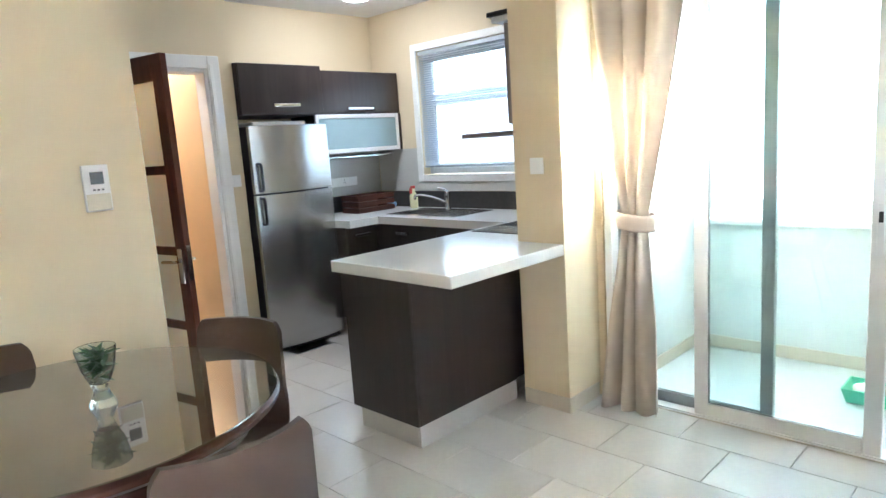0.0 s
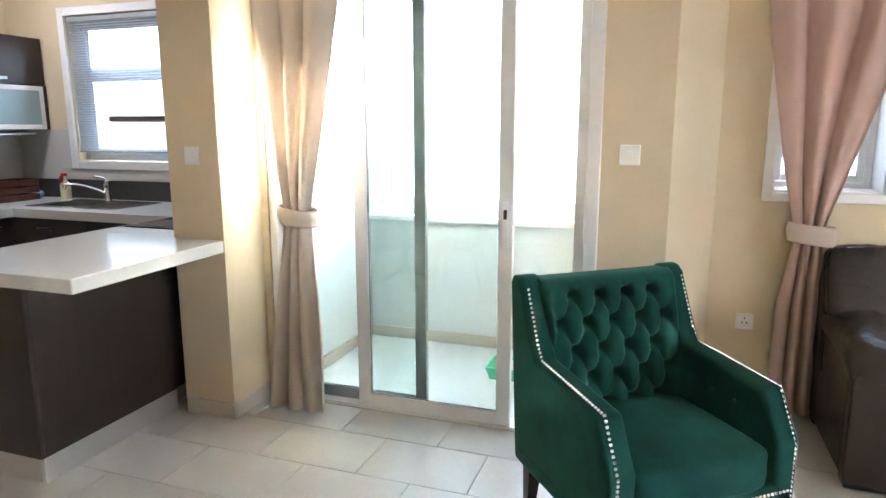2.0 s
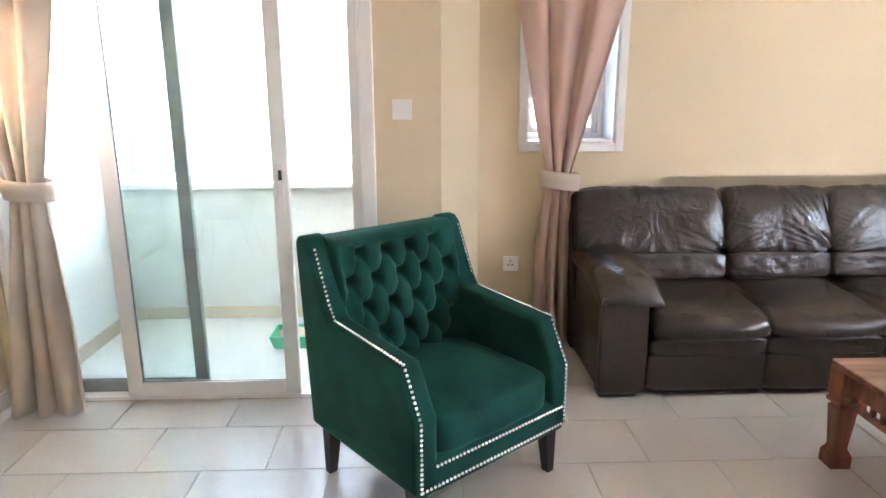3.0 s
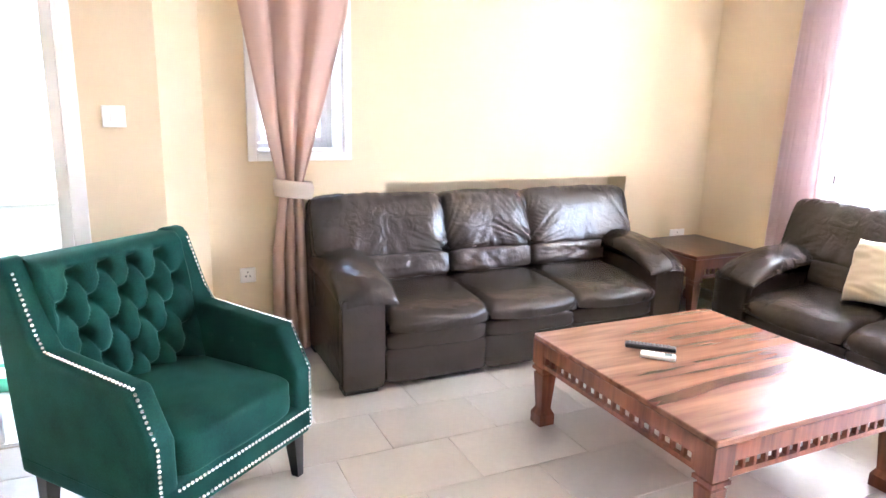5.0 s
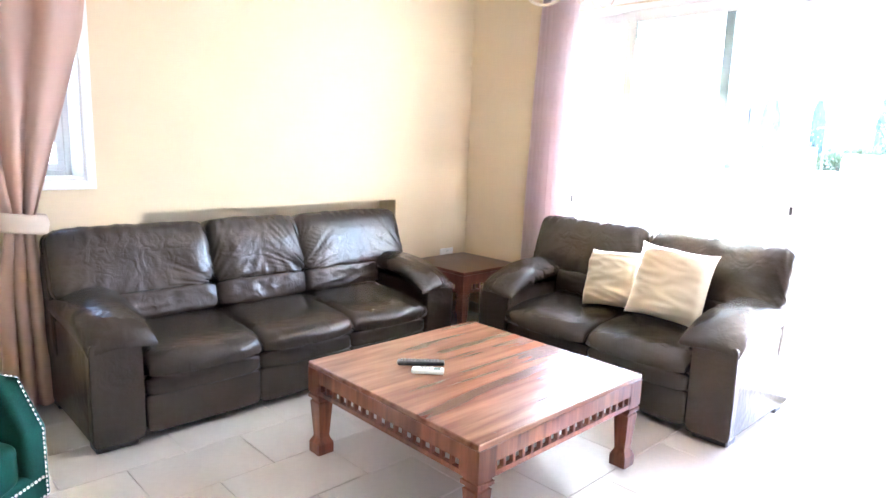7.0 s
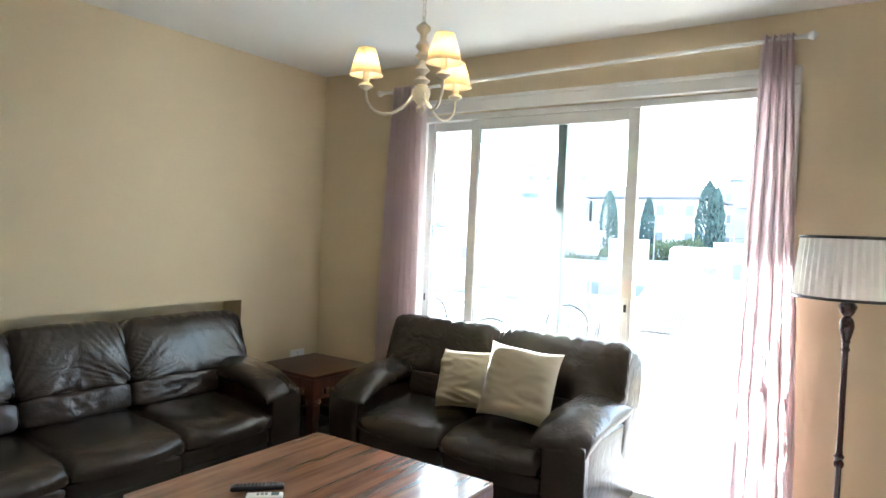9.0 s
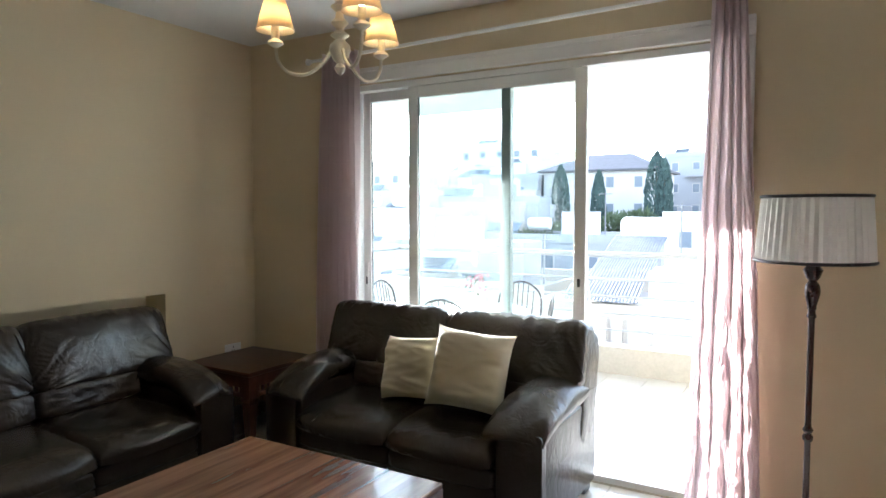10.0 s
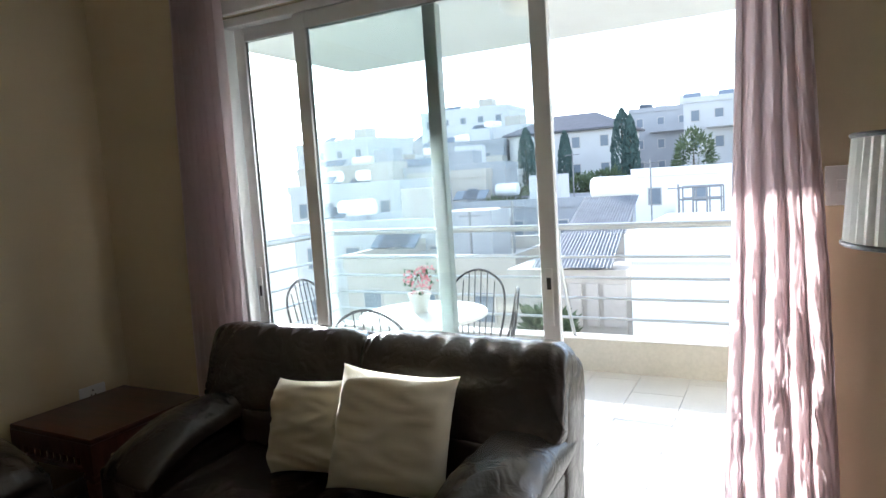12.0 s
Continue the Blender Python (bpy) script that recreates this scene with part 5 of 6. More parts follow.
# ---- intercom and dining corner ----
ic = thing("thermostat", pose(1.138, 3.449, 1.385), "white wall thermostat with a grey display and lower flap", "thermostat")
part("body", box(-0.062, 0.062, -0.022, 0, -0.115, 0.115, 0.005, 2), WHITEP, ic)
part("display", box(-0.028, 0.034, -0.0235, -0.022, 0.02, 0.08), mat("dark_display", (0.06, 0.07, 0.08), 0.15, bump=0), ic)
for i in range(3):
    part("button", box(-0.022 + i * 0.02, -0.010 + i * 0.02, -0.0235, -0.022, -0.012, -0.004), BLACKP, ic)
part("flap", box(-0.056, 0.056, -0.024, -0.0222, -0.108, -0.028, 0.002), mat("cream_plastic", (0.62, 0.56, 0.42), 0.3), ic)

tb = thing("dining_table", (0.575, 2.13, 0), "round dark reddish wooden dining table under a glass top", "dining table")
R = 0.60
part("tabletop", lathe([(R - 0.10, 0.705), (R - 0.02, 0.712), (R, 0.728), (R, 0.742), (R - 0.012, 0.752), (0.0, 0.752)], 96), MAHOG, tb, smooth=40)
part("apron", lathe([(R - 0.12, 0.63), (R - 0.10, 0.63), (R - 0.10, 0.704), (R - 0.12, 0.704)], 64), MAHOG, tb, smooth=40)
g = part("glass_top", lathe([(R - 0.012, 0.753), (R - 0.006, 0.757), (R - 0.008, 0.761), (0.0, 0.761)], 96), mat("table_glass", (0.10, 0.085, 0.06), 0.02, vary=0.02, bump=0, coat=1.0), tb, "dark reflecting glass top", smooth=40)
part("column", lathe([(0.05, 0.10), (0.05, 0.62), (0.16, 0.63)], 24), BLACKM, tb, smooth=40)
for k in range(4):
    a = math.pi / 4 + k * math.pi / 2
    part("foot", tube(arc([(0.04 * math.cos(a), 0.04 * math.sin(a), 0.14), (0.2 * math.cos(a), 0.2 * math.sin(a), 0.07), (0.36 * math.cos(a), 0.36 * math.sin(a), 0.022)]), 0.02, 8), BLACKM, tb, smooth=60)

SHELLN = 20


def dining_chair():
    t = thing("dining_chair", (0, 0, 0), "brown faux leather dining chair with thin black metal legs", "chair", "chairs round the table")
    bm = bmesh.new()
    prof = arc([(0, a, b) for a, b in ((-0.23, 0.44), (-0.20, 0.46), (0.0, 0.445), (0.14, 0.45), (0.195, 0.50), (0.22, 0.62), (0.235, 0.75), (0.25, 0.85))], 5)
    sides = {}
    for s in (0, 1):
        rows = []
        for j, p in enumerate(prof):
            f = j / (len(prof) - 1)
            half = 0.22 if f < 0.45 else 0.22 - 0.05 * (f - 0.45)
            if f > 0.93:
                half -= 0.022 * ((f - 0.93) / 0.07) ** 2
            row = []
            for i in range(SHELLN + 1):
                u = 2 * i / SHELLN - 1
                bend = 0.05 * u * u * min(1, max(0, f - 0.45) * 4)
                dish = 0.012 * (u * u) * (1 - min(1, max(0, f - 0.4) * 4))
                off = s * 0.022
                back = min(1, max(0, (f - 0.45) * 5))
                row.append(bm.verts.new((u * half, p.y - bend + off * back, p.z + dish - off * (1 - back))))
            rows.append(row)
        sides[s] = rows
        for a, b in zip(rows, rows[1:]):
            for i in range(SHELLN):
                bm.faces.new((a[i], a[i + 1], b[i + 1], b[i]))
    A, B = sides[0], sides[1]
    for a, b in zip(range(len(A) - 1), range(1, len(A))):
        for i in (0, SHELLN):
            bm.faces.new((A[a][i], A[b][i], B[b][i], B[a][i]))
    for j in (0, -1):
        for i in range(SHELLN):
            bm.faces.new((A[j][i], A[j][i + 1], B[j][i + 1], B[j][i]))
    part("shell", bm, CHAIRL, t, "moulded seat and back in brown faux leather", smooth=50)
    for sx in (-1, 1):
        part("leg", tube([(sx * 0.17, -0.17, 0.43), (sx * 0.22, -0.21, 0.0)], 0.008, 8), BLACKM, t)
        part("leg", tube([(sx * 0.17, 0.13, 0.43), (sx * 0.22, 0.24, 0.0)], 0.008, 8), BLACKM, t)
        part("stretcher", tube([(sx * 0.17, -0.17, 0.425), (sx * 0.17, 0.13, 0.425)], 0.007, 8), BLACKM, t)
    part("crossbar", tube([(-0.17, 0.13, 0.425), (0.17, 0.13, 0.425)], 0.007, 8), BLACKM, t)
    return t


ch0 = dining_chair()
ch0.matrix_basis = pose(1.03, 2.23, 0, 0, 0, -66)
copy_thing(ch0, pose(0.68, 1.52, 0, 0, 0, 176))
copy_thing(ch0, pose(0.42, 2.58, 0, 0, 0, 2))

vs = thing("vase", (0.628, 2.085, 0.7615), "waisted clear glass vase holding green leaves", "vase")
vg = part("glass", lathe([(0.040, 0), (0.040, 0.008), (0.028, 0.03), (0.022, 0.05), (0.030, 0.075), (0.048, 0.12), (0.060, 0.185), (0.058, 0.187), (0.045, 0.12), (0.026, 0.078), (0.004, 0.07)], 28), CLEAR, vs, smooth=40)
vg.visible_shadow = False
LEAFM = mat("dark_green_leaf", (0.02, 0.07, 0.015), 0.4, vary=0.3, bump=0.05)
rnd = random.Random(3)
for k in range(64):
    bm = bmesh.new()
    L, w = rnd.uniform(0.035, 0.06), rnd.uniform(0.010, 0.018)
    v = [bm.verts.new(p) for p in ((0, 0, 0), (L * 0.4, w, 0.004), (L, 0, -0.004), (L * 0.4, -w, 0.004), (L * 0.4, 0, -0.003))]
    for a, b in ((0, 1), (1, 2), (2, 3), (3, 0)):
        bm.faces.new((v[a], v[b], v[4]))
    a = rnd.uniform(0, 360)
    r = rnd.uniform(0.0, 0.022)
    part("leaf", moved(bm, pose(r * math.cos(a), r * math.sin(a), rnd.uniform(0.088, 0.165), 0, rnd.uniform(-70, 20), a)), LEAFM, vs)


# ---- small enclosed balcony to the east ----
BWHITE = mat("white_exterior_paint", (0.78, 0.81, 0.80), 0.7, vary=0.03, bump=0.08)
# Darker copy of the exterior white: brightness cut in the colour against overexposure.
BWHITE2 = mat("dimmed_balcony_white", (0.58, 0.62, 0.61), 0.7, vary=0.03, bump=0.08)
BTILE = mat("pale_balcony_tile", (0.50, 0.52, 0.51), 0.35, vary=0.05, bump=0.03)
slab("balcony_floor", 3.30, 4.50, -0.085, 1.839, -0.2, -0.004, BTILE, "pale tiled floor of the small enclosed balcony", "floor")
slab("balcony_ceiling", 3.30, 4.50, -0.085, 1.84, 2.40, 2.60, BWHITE, "white ceiling of the small enclosed balcony", "ceiling")
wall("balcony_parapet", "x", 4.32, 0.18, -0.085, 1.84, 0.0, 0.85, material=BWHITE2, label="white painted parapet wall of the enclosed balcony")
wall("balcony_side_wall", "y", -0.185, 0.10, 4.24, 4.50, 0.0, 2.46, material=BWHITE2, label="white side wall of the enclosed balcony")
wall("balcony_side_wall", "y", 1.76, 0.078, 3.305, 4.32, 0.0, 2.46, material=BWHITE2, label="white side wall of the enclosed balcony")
slab("sill", 4.27, 4.52, -0.085, 1.76, 0.85, 0.885, ALU, "white sill under the balcony windows", "sill", 0.004)
slab("baseboard", 4.31, 4.319, -0.08, 1.75, 0.0, 0.08, SKIRT, "tile skirting of the balcony", "baseboard")
slab("baseboard", 3.31, 4.30, 1.749, 1.759, 0.0, 0.08, SKIRT, "tile skirting of the balcony", "baseboard")
win = thing("window_3", (0, 0, 0), "white sliding windows enclosing the small balcony", "window", kind="structure")
part("window_frame", ring("x", 4.36, 0.10, -0.08, 1.755, 0.886, 2.399, 0.05), ALU, win)
leaf(win, "x", 4.37, -0.03, 0.99, 0.936, 2.35, 0.065)
leaf(win, "x", 4.41, 0.925, 1.705, 0.936, 2.35, 0.065)
lb = thing("litter_tray", pose(3.86, 0.62, 0) @ Matrix.Scale(0.68, 4), "green plastic tray with crumpled paper on the balcony floor", "tray")
GREENP = mat("green_plastic", (0.12, 0.62, 0.38), 0.35)
bm = bmesh.new()
a = [[bm.verts.new((sx * w, sy * l, z)) for sx, sy in ((-1, -1), (1, -1), (1, 1), (-1, 1))] for w, l, z in ((0.13, 0.18, 0.0), (0.16, 0.215, 0.115), (0.15, 0.205, 0.115), (0.122, 0.17, 0.006))]
bm.faces.new(a[0][::-1]), bm.faces.new(a[3])
for u, v in zip(a, a[1:]):
    for i in range(4):
        bm.faces.new((u[i], u[(i + 1) % 4], v[(i + 1) % 4], v[i]))
part("tray", bm, GREENP, lb)
part("litter", moved(pad(0.20, 0.30, 0.10, 2.3, wrinkle=0.02, seed=3, n=12), pose(0.01, 0.02, 0.075)), mat("kraft_litter", (0.62, 0.55, 0.42), 0.9, bump=0.3), lb, "crumpled paper and litter", smooth=60)

# ---- terrace to the south ----
slab("terrace_floor", -3.0, 4.35, -6.62, -4.171, -0.25, -0.012, GROUT, "grout bed of the terrace floor", "floor")
slab("terrace_ceiling", -3.0, 4.25, -6.96, -4.171, 2.58, 2.80, BWHITE, "white ceiling slab over the terrace", "ceiling")
wall("terrace_side_wall", "x", 3.38, 0.15, -4.62, -4.171, -0.01, 2.58, material=BWHITE, label="short white side wall of the terrace")
wall("terrace_side_wall", "x", -3.15, 0.15, -6.62, -4.171, -0.01, 2.58, material=BWHITE, label="white end wall of the terrace")
# Kerb render in mottled beige grey, darker than the terrace walls.
KERB = mat("beige_kerb_render", (0.46, 0.44, 0.40), 0.8, vary=0.12, scale=2, fine=40, bump=0.15)
slab("kerb", -3.0, 4.35, -6.62, -6.44, -0.011, 0.25, KERB, "low white rendered kerb under the terrace railing", "kerb", 0.006)
slab("kerb", 4.17, 4.35, -6.44, -4.20, -0.011, 0.25, KERB, "low white rendered kerb under the terrace railing", "kerb", 0.006)
RAILM = mat("grey_painted_rail", (0.50, 0.52, 0.53), 0.35, 0.5, vary=0.04, bump=0.02)
rl = thing("terrace_railing", (0, 0, 0), "grey metal terrace railing with horizontal bars on a low kerb", "railing")
part("handrail", tube([(-2.98, -6.53, 1.09), (4.26, -6.53, 1.09), (4.26, -4.25, 1.09)], 0.026, 10), RAILM, rl, smooth=60)
for z in (0.39, 0.545, 0.70, 0.86):
    part("bar", tube([(-2.98, -6.53, z), (4.26, -6.53, z)], 0.011, 8), RAILM, rl)
    part("bar", tube([(4.26, -6.52, z), (4.26, -4.25, z)], 0.011, 8), RAILM, rl)
for x in (-1.9, 0.1, 2.05, 4.24):
    part("post", tube(arc([(x, -6.53, 0.25), (x + 0.03, -6.46, 0.55), (x + 0.07, -6.46, 0.85), (x + 0.09, -6.53, 1.08)], 5), 0.014, 8), RAILM, rl, smooth=60)
for y in (-5.6, -4.6):
    part("post", tube([(4.26, y, 0.25), (4.26, y, 1.08)], 0.014, 8), RAILM, rl)
dl = thing("terrace_light", (1.98, -5.47, 2.58), "round white glass ceiling light of the terrace", "ceiling light")
part("dome", lathe([(0.02, -0.15), (0.08, -0.135), (0.12, -0.09), (0.13, -0.03)], 28), mat("opal_glass", (0.8, 0.8, 0.78), 0.3, bump=0), dl, smooth=60)
part("collar", lathe([(0.14, -0.03), (0.14, -0.001)], 28), WHITEP, dl)
LANT = mat("dark_iron", (0.03, 0.03, 0.032), 0.5, 0.5)
ln = thing("wall_lantern", (3.378, -4.42, 2.30), "black iron lantern on the terrace side wall", "lantern")
part("bracket", tube(arc([(0, 0, -0.12), (-0.06, 0, -0.02), (-0.12, 0, 0.04), (-0.14, 0, 0.0)]), 0.007, 8), LANT, ln)
part("back_plate", box(-0.008, 0, -0.03, 0.03, -0.18, -0.06), LANT, ln)
part("roof", lathe([(0.012, 0.0), (0.03, -0.02), (0.085, -0.06), (0.085, -0.07)], 6, center=(-0.14, 0, 0)), LANT, ln)
part("body", lathe([(0.06, -0.072), (0.035, -0.20), (0.01, -0.235)], 6, center=(-0.14, 0, 0)), glass("smoked_glass", (0.5, 0.45, 0.35), 0.2), ln)

bt = thing("bistro_table", (2.50, -5.0, -0.005), "round white metal bistro table on the terrace", "table")
part("tabletop", lathe([(0.36, 0.715), (0.375, 0.72), (0.375, 0.738), (0.36, 0.742), (0, 0.742)], 48), WHITE, bt, smooth=40)
part("column", lathe([(0.02, 0.02), (0.02, 0.71)], 12), LANT, bt)
for k in range(3):
    a = 2 * math.pi * k / 3
    part("foot", tube(arc([(0, 0, 0.25), (0.12 * math.cos(a), 0.12 * math.sin(a), 0.14), (0.27 * math.cos(a), 0.27 * math.sin(a), 0.012)]), 0.010, 6), LANT, bt)
fp = thing("flower_pot", (2.52, -5.0, 0.738), "pot of small pink flowers on the bistro table", "flower pot")
part("pot", lathe([(0.045, 0), (0.065, 0.10), (0.070, 0.10), (0.070, 0.115), (0.06, 0.115), (0.05, 0.10)], 20), mat("white_ceramic", (0.7, 0.68, 0.66), 0.3), fp, smooth=40)
rnd = random.Random(11)
PINK = mat("pink_petal", (0.72, 0.20, 0.24), 0.6, vary=0.25)
bm, bg = bmesh.new(), bmesh.new()
for k in range(150):
    d = Vector((rnd.gauss(0, 1), rnd.gauss(0, 1), rnd.gauss(0.2, 0.8))).normalized() * rnd.uniform(0.05, 0.105)
    q = Matrix.Translation(Vector((0, 0, 0.19)) + d) @ Euler((rnd.uniform(0, 6), rnd.uniform(0, 6), 0)).to_matrix().to_4x4()
    w = rnd.uniform(0.010, 0.018)
    tgt = bm if k % 3 else bg
    v = [tgt.verts.new(q @ Vector(p)) for p in ((0, 0, 0), (w, w * 0.5, 0.004), (w * 1.6, 0, 0), (w, -w * 0.5, 0.004))]
    tgt.faces.new(v)
part("blossom", bm, PINK, fp)
part("foliage", bg, LEAFM, fp)


def bistro_chair():
    t = thing("bistro_chair", (0, 0, 0), "wire backed iron bistro chair on the terrace", "chair", "bistro chairs")
    part("seat", lathe([(0.19, 0.44), (0.20, 0.45), (0.19, 0.46), (0, 0.458)], 28), LANT, t, smooth=40)
    hoop = arc([(-0.19, 0.13, 0.45), (-0.205, 0.20, 0.65), (-0.17, 0.235, 0.82), (0, 0.25, 0.90), (0.17, 0.235, 0.82), (0.205, 0.20, 0.65), (0.19, 0.13, 0.45)], 6)
    part("back_hoop", tube(hoop, 0.008, 6), LANT, t)
    for x in (-0.12, -0.07, -0.023, 0.023, 0.07, 0.12):
        zt = 0.90 - 3.0 * x * x * (1 + 6 * abs(x))
        part("wire", tube([(x * 0.9, 0.17, 0.46), (x, 0.205, 0.65), (x, 0.243, zt)], 0.004, 5), LANT, t)
    for sx in (-1, 1):
        for sy in (-1, 1):
            part("leg", tube([(sx * 0.13, sy * 0.13, 0.44), (sx * 0.19, sy * 0.19, 0.0)], 0.008, 6), LANT, t)
    return t


bc = bistro_chair()
bc.matrix_basis = pose(2.12, -4.88, -0.005, 0, 0, 112)
copy_thing(bc, pose(2.45, -5.40, -0.005, 0, 0, 175))
copy_thing(bc, pose(3.28, -5.15, -0.005, 0, 0, -85))
copy_thing(bc, pose(2.47, -4.56, -0.005, 0, 0, 8))

# ---- the town outside ----
GRND = mat("dry_hillside", (0.22, 0.20, 0.15), 0.95, vary=0.3, scale=0.15, fine=3, bump=0.3, dist=0.1)
bm = bmesh.new()


def land(x, y):
    h = -6.5
    far = max(0.0, -y - 25)
    h += min(far * 0.11, 14) + max(0, min(1, far / 50)) * 1.2 * noise.noise(Vector((x * 0.02, y * 0.02, 0)))
    return h


xs = [-600, -300, -160] + [-100 + 8 * i for i in range(26)] + [170, 300, 600]
ys = [600, 200, 60, 20, 0] + [-8 - 6 * i for i in range(30)] + [-250, -400, -800]
g = [[bm.verts.new((x, y, land(x, y))) for x in xs] for y in ys]
for a, b in zip(g, g[1:]):
    for i in range(len(xs) - 1):
        bm.faces.new((a[i], a[i + 1], b[i + 1], b[i]))
tagged(part("ground", bm, GRND, smooth=180), "dry hillside ground rising behind the town", "ground", kind="structure")

TOWN = [mat("white_render", (0.50, 0.50, 0.49), 0.8, vary=0.06, scale=0.6, fine=12, bump=0.05), mat("cream_render", (0.42, 0.39, 0.34), 0.8, vary=0.06, scale=0.6, fine=12, bump=0.05), mat("grey_render", (0.32, 0.33, 0.34), 0.8, vary=0.08, scale=0.6, fine=12, bump=0.05), mat("bright_white_render", (0.82, 0.82, 0.80), 0.8, vary=0.04, scale=0.6, fine=12, bump=0.05)]
# Panes and solar panels kept paler than dark glass: distance haze in the colour.
PANE = mat("hazed_town_glass", (0.16, 0.19, 0.22), 0.4, vary=0.1, bump=0)
ROOFD = mat("dark_roof_tile", (0.10, 0.10, 0.11), 0.8, vary=0.15, scale=2, fine=20, bump=0.2)
SHUT = mat("shutter_paint", (0.45, 0.42, 0.38), 0.6)
pane_mesh = {}


def house(x, y, w, d, z1, label, m=0, turn=0.0, hip=False, floors=2, cols=4, flat_things=True, seed=0):
    z0 = min(land(x, y), z1 - 3) - 1.0
    t = thing("house", pose(x, y, 0, 0, 0, turn), label, "house", "houses of the town")
    wl = part("wall", box(-w / 2, w / 2, -d / 2, d / 2, z0, z1), TOWN[m], t)
    if hip:
        bm = bmesh.new()
        o, h = 0.6, hip
        a = [bm.verts.new(p) for p in ((-w / 2 - o, -d / 2 - o, z1), (w / 2 + o, -d / 2 - o, z1), (w / 2 + o, d / 2 + o, z1), (-w / 2 - o, d / 2 + o, z1))]
        low = [bm.verts.new((v.co.x, v.co.y, z1 - 0.2)) for v in a]
        r = [bm.verts.new((-w / 5, 0, z1 + h)), bm.verts.new((w / 5, 0, z1 + h))]
        for f in ((a[0], a[1], r[1], r[0]), (a[1], a[2], r[1]), (a[2], a[3], r[0], r[1]), (a[3], a[0], r[0])):
            bm.faces.new(f)
        for i in range(4):
            bm.faces.new((low[i], low[(i + 1) % 4], a[(i + 1) % 4], a[i]))
        bm.faces.new(low[::-1])
        part("roof", bm, ROOFD, t)
    else:
        bm = bmesh.new()
        for a, b, c, e in ((-w / 2 - 0.1, w / 2 + 0.1, d / 2 - 0.1, d / 2 + 0.1), (-w / 2 - 0.1, w / 2 + 0.1, -d / 2 - 0.1, -d / 2 + 0.1), (-w / 2 - 0.1, -w / 2 + 0.1, -d / 2 + 0.1, d / 2 - 0.1), (w / 2 - 0.1, w / 2 + 0.1, -d / 2 + 0.1, d / 2 - 0.1)):
            box(a, b, c, e, z1, z1 + 0.6, bm=bm)
        part("roof_parapet", bm, TOWN[m], t)
        if flat_things:
            rr = random.Random(seed)
            # stair head on the flat roof
            part("stair_head", box(-w / 4, -w / 4 + 2.2, -1, 1, z1 - 0.05, z1 + 2.1), TOWN[(m + 1) % 3], t)
            for k in range(2):
                px_ = rr.uniform(0, w / 3)
                part("water_tank", moved(lathe([(0.4, -0.6), (0.45, -0.55), (0.45, 0.55), (0.4, 0.6)], 12), pose(px_, rr.uniform(-d / 4, d / 4), z1 + 1.2, 0, 90, 0)), WHITEP, t)
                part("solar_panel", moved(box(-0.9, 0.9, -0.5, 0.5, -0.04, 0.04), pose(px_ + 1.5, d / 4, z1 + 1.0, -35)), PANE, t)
    pw, ph = 0.8, 1.1
    for f in range(floors):
        zc = z1 - 1.4 - 2.9 * f
        for c in range(cols):
            u = -w / 2 + w * (c + 0.5) / cols
            wi = part("window", box(u - pw / 2 - 0.08, u + pw / 2 + 0.08, d / 2, d / 2 + 0.05, zc - ph / 2 - 0.08, zc + ph / 2 + 0.08), SHUT, t)
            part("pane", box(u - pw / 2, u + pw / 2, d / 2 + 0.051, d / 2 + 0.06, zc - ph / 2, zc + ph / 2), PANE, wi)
        if not hip and f % 2 == 0 and w > 9:
            b = part("balcony", box(-w / 2 + w / cols, w / 2 - w / cols, d / 2 + 0.07, d / 2 + 1.2, zc - 1.4, zc - 1.25), TOWN[m], t)
            part("balcony_front", box(-w / 2 + w / cols, w / 2 - w / cols, d / 2 + 1.12, d / 2 + 1.2, zc - 1.25, zc - 0.4), TOWN[m], b)
    return t


house(21.6, -76, 12.2, 11, 6.1, "three storey pale villa with a dark hipped roof on the hill", 0, 0, hip=2.1, floors=2, cols=4)
house(4.0, -82, 12, 9, 8.2, "stepped white apartment house high on the hill", 0, 0, floors=3, cols=5, seed=2)
house(2.5, -52, 15, 6, 0.9, "long low white house below the hill", 3, 0, floors=1, cols=5, seed=3, flat_things=False)
house(1.5, -19, 4.1, 6, -0.5, "bare white rendered house side close to the terrace", 3, 0, floors=0, cols=1, flat_things=False)
house(13, -27, 7.5, 7, -1.9, "flat roofed cream house below the terrace", 1, 0, floors=1, cols=3, seed=4)
house(20, -34, 10, 8, -0.9, "flat roofed white house with tanks on the roof", 0, 4, floors=2, cols=4, seed=5)
house(30, -46, 11, 8, 1.2, "white town house with a flat roof", 0, -5, floors=2, cols=4, seed=6)
house(38, -58, 12, 9, 3.0, "cream apartment house with balconies", 1, 6, floors=3, cols=4, seed=7)
house(33, -82, 12, 9, 7.2, "white apartment house on the slope", 0, -4, floors=3, cols=4, seed=8)
house(43, -95, 14, 9, 11.5, "tall white apartment house on the slope", 0, 3, floors=4, cols=5, seed=9)
house(13.5, -98, 11, 9, 9.0, "white house beside tall trees on the hill", 2, 0, floors=3, cols=4, seed=10)
house(-6, -66, 12, 8, 3.5, "cream house on the slope", 1, 0, floors=2, cols=4, seed=11)
house(-14, -90, 14, 9, 9.5, "white apartment house on the hill crest", 0, 5, floors=3, cols=4, seed=12)
house(27, -62, 8, 7, 1.6, "small white house on the slope", 0, 8, floors=2, cols=3, seed=13)
house(52, -75, 13, 9, 7.0, "white terrace of flats far up the slope", 0, -8, floors=3, cols=4, seed=14)
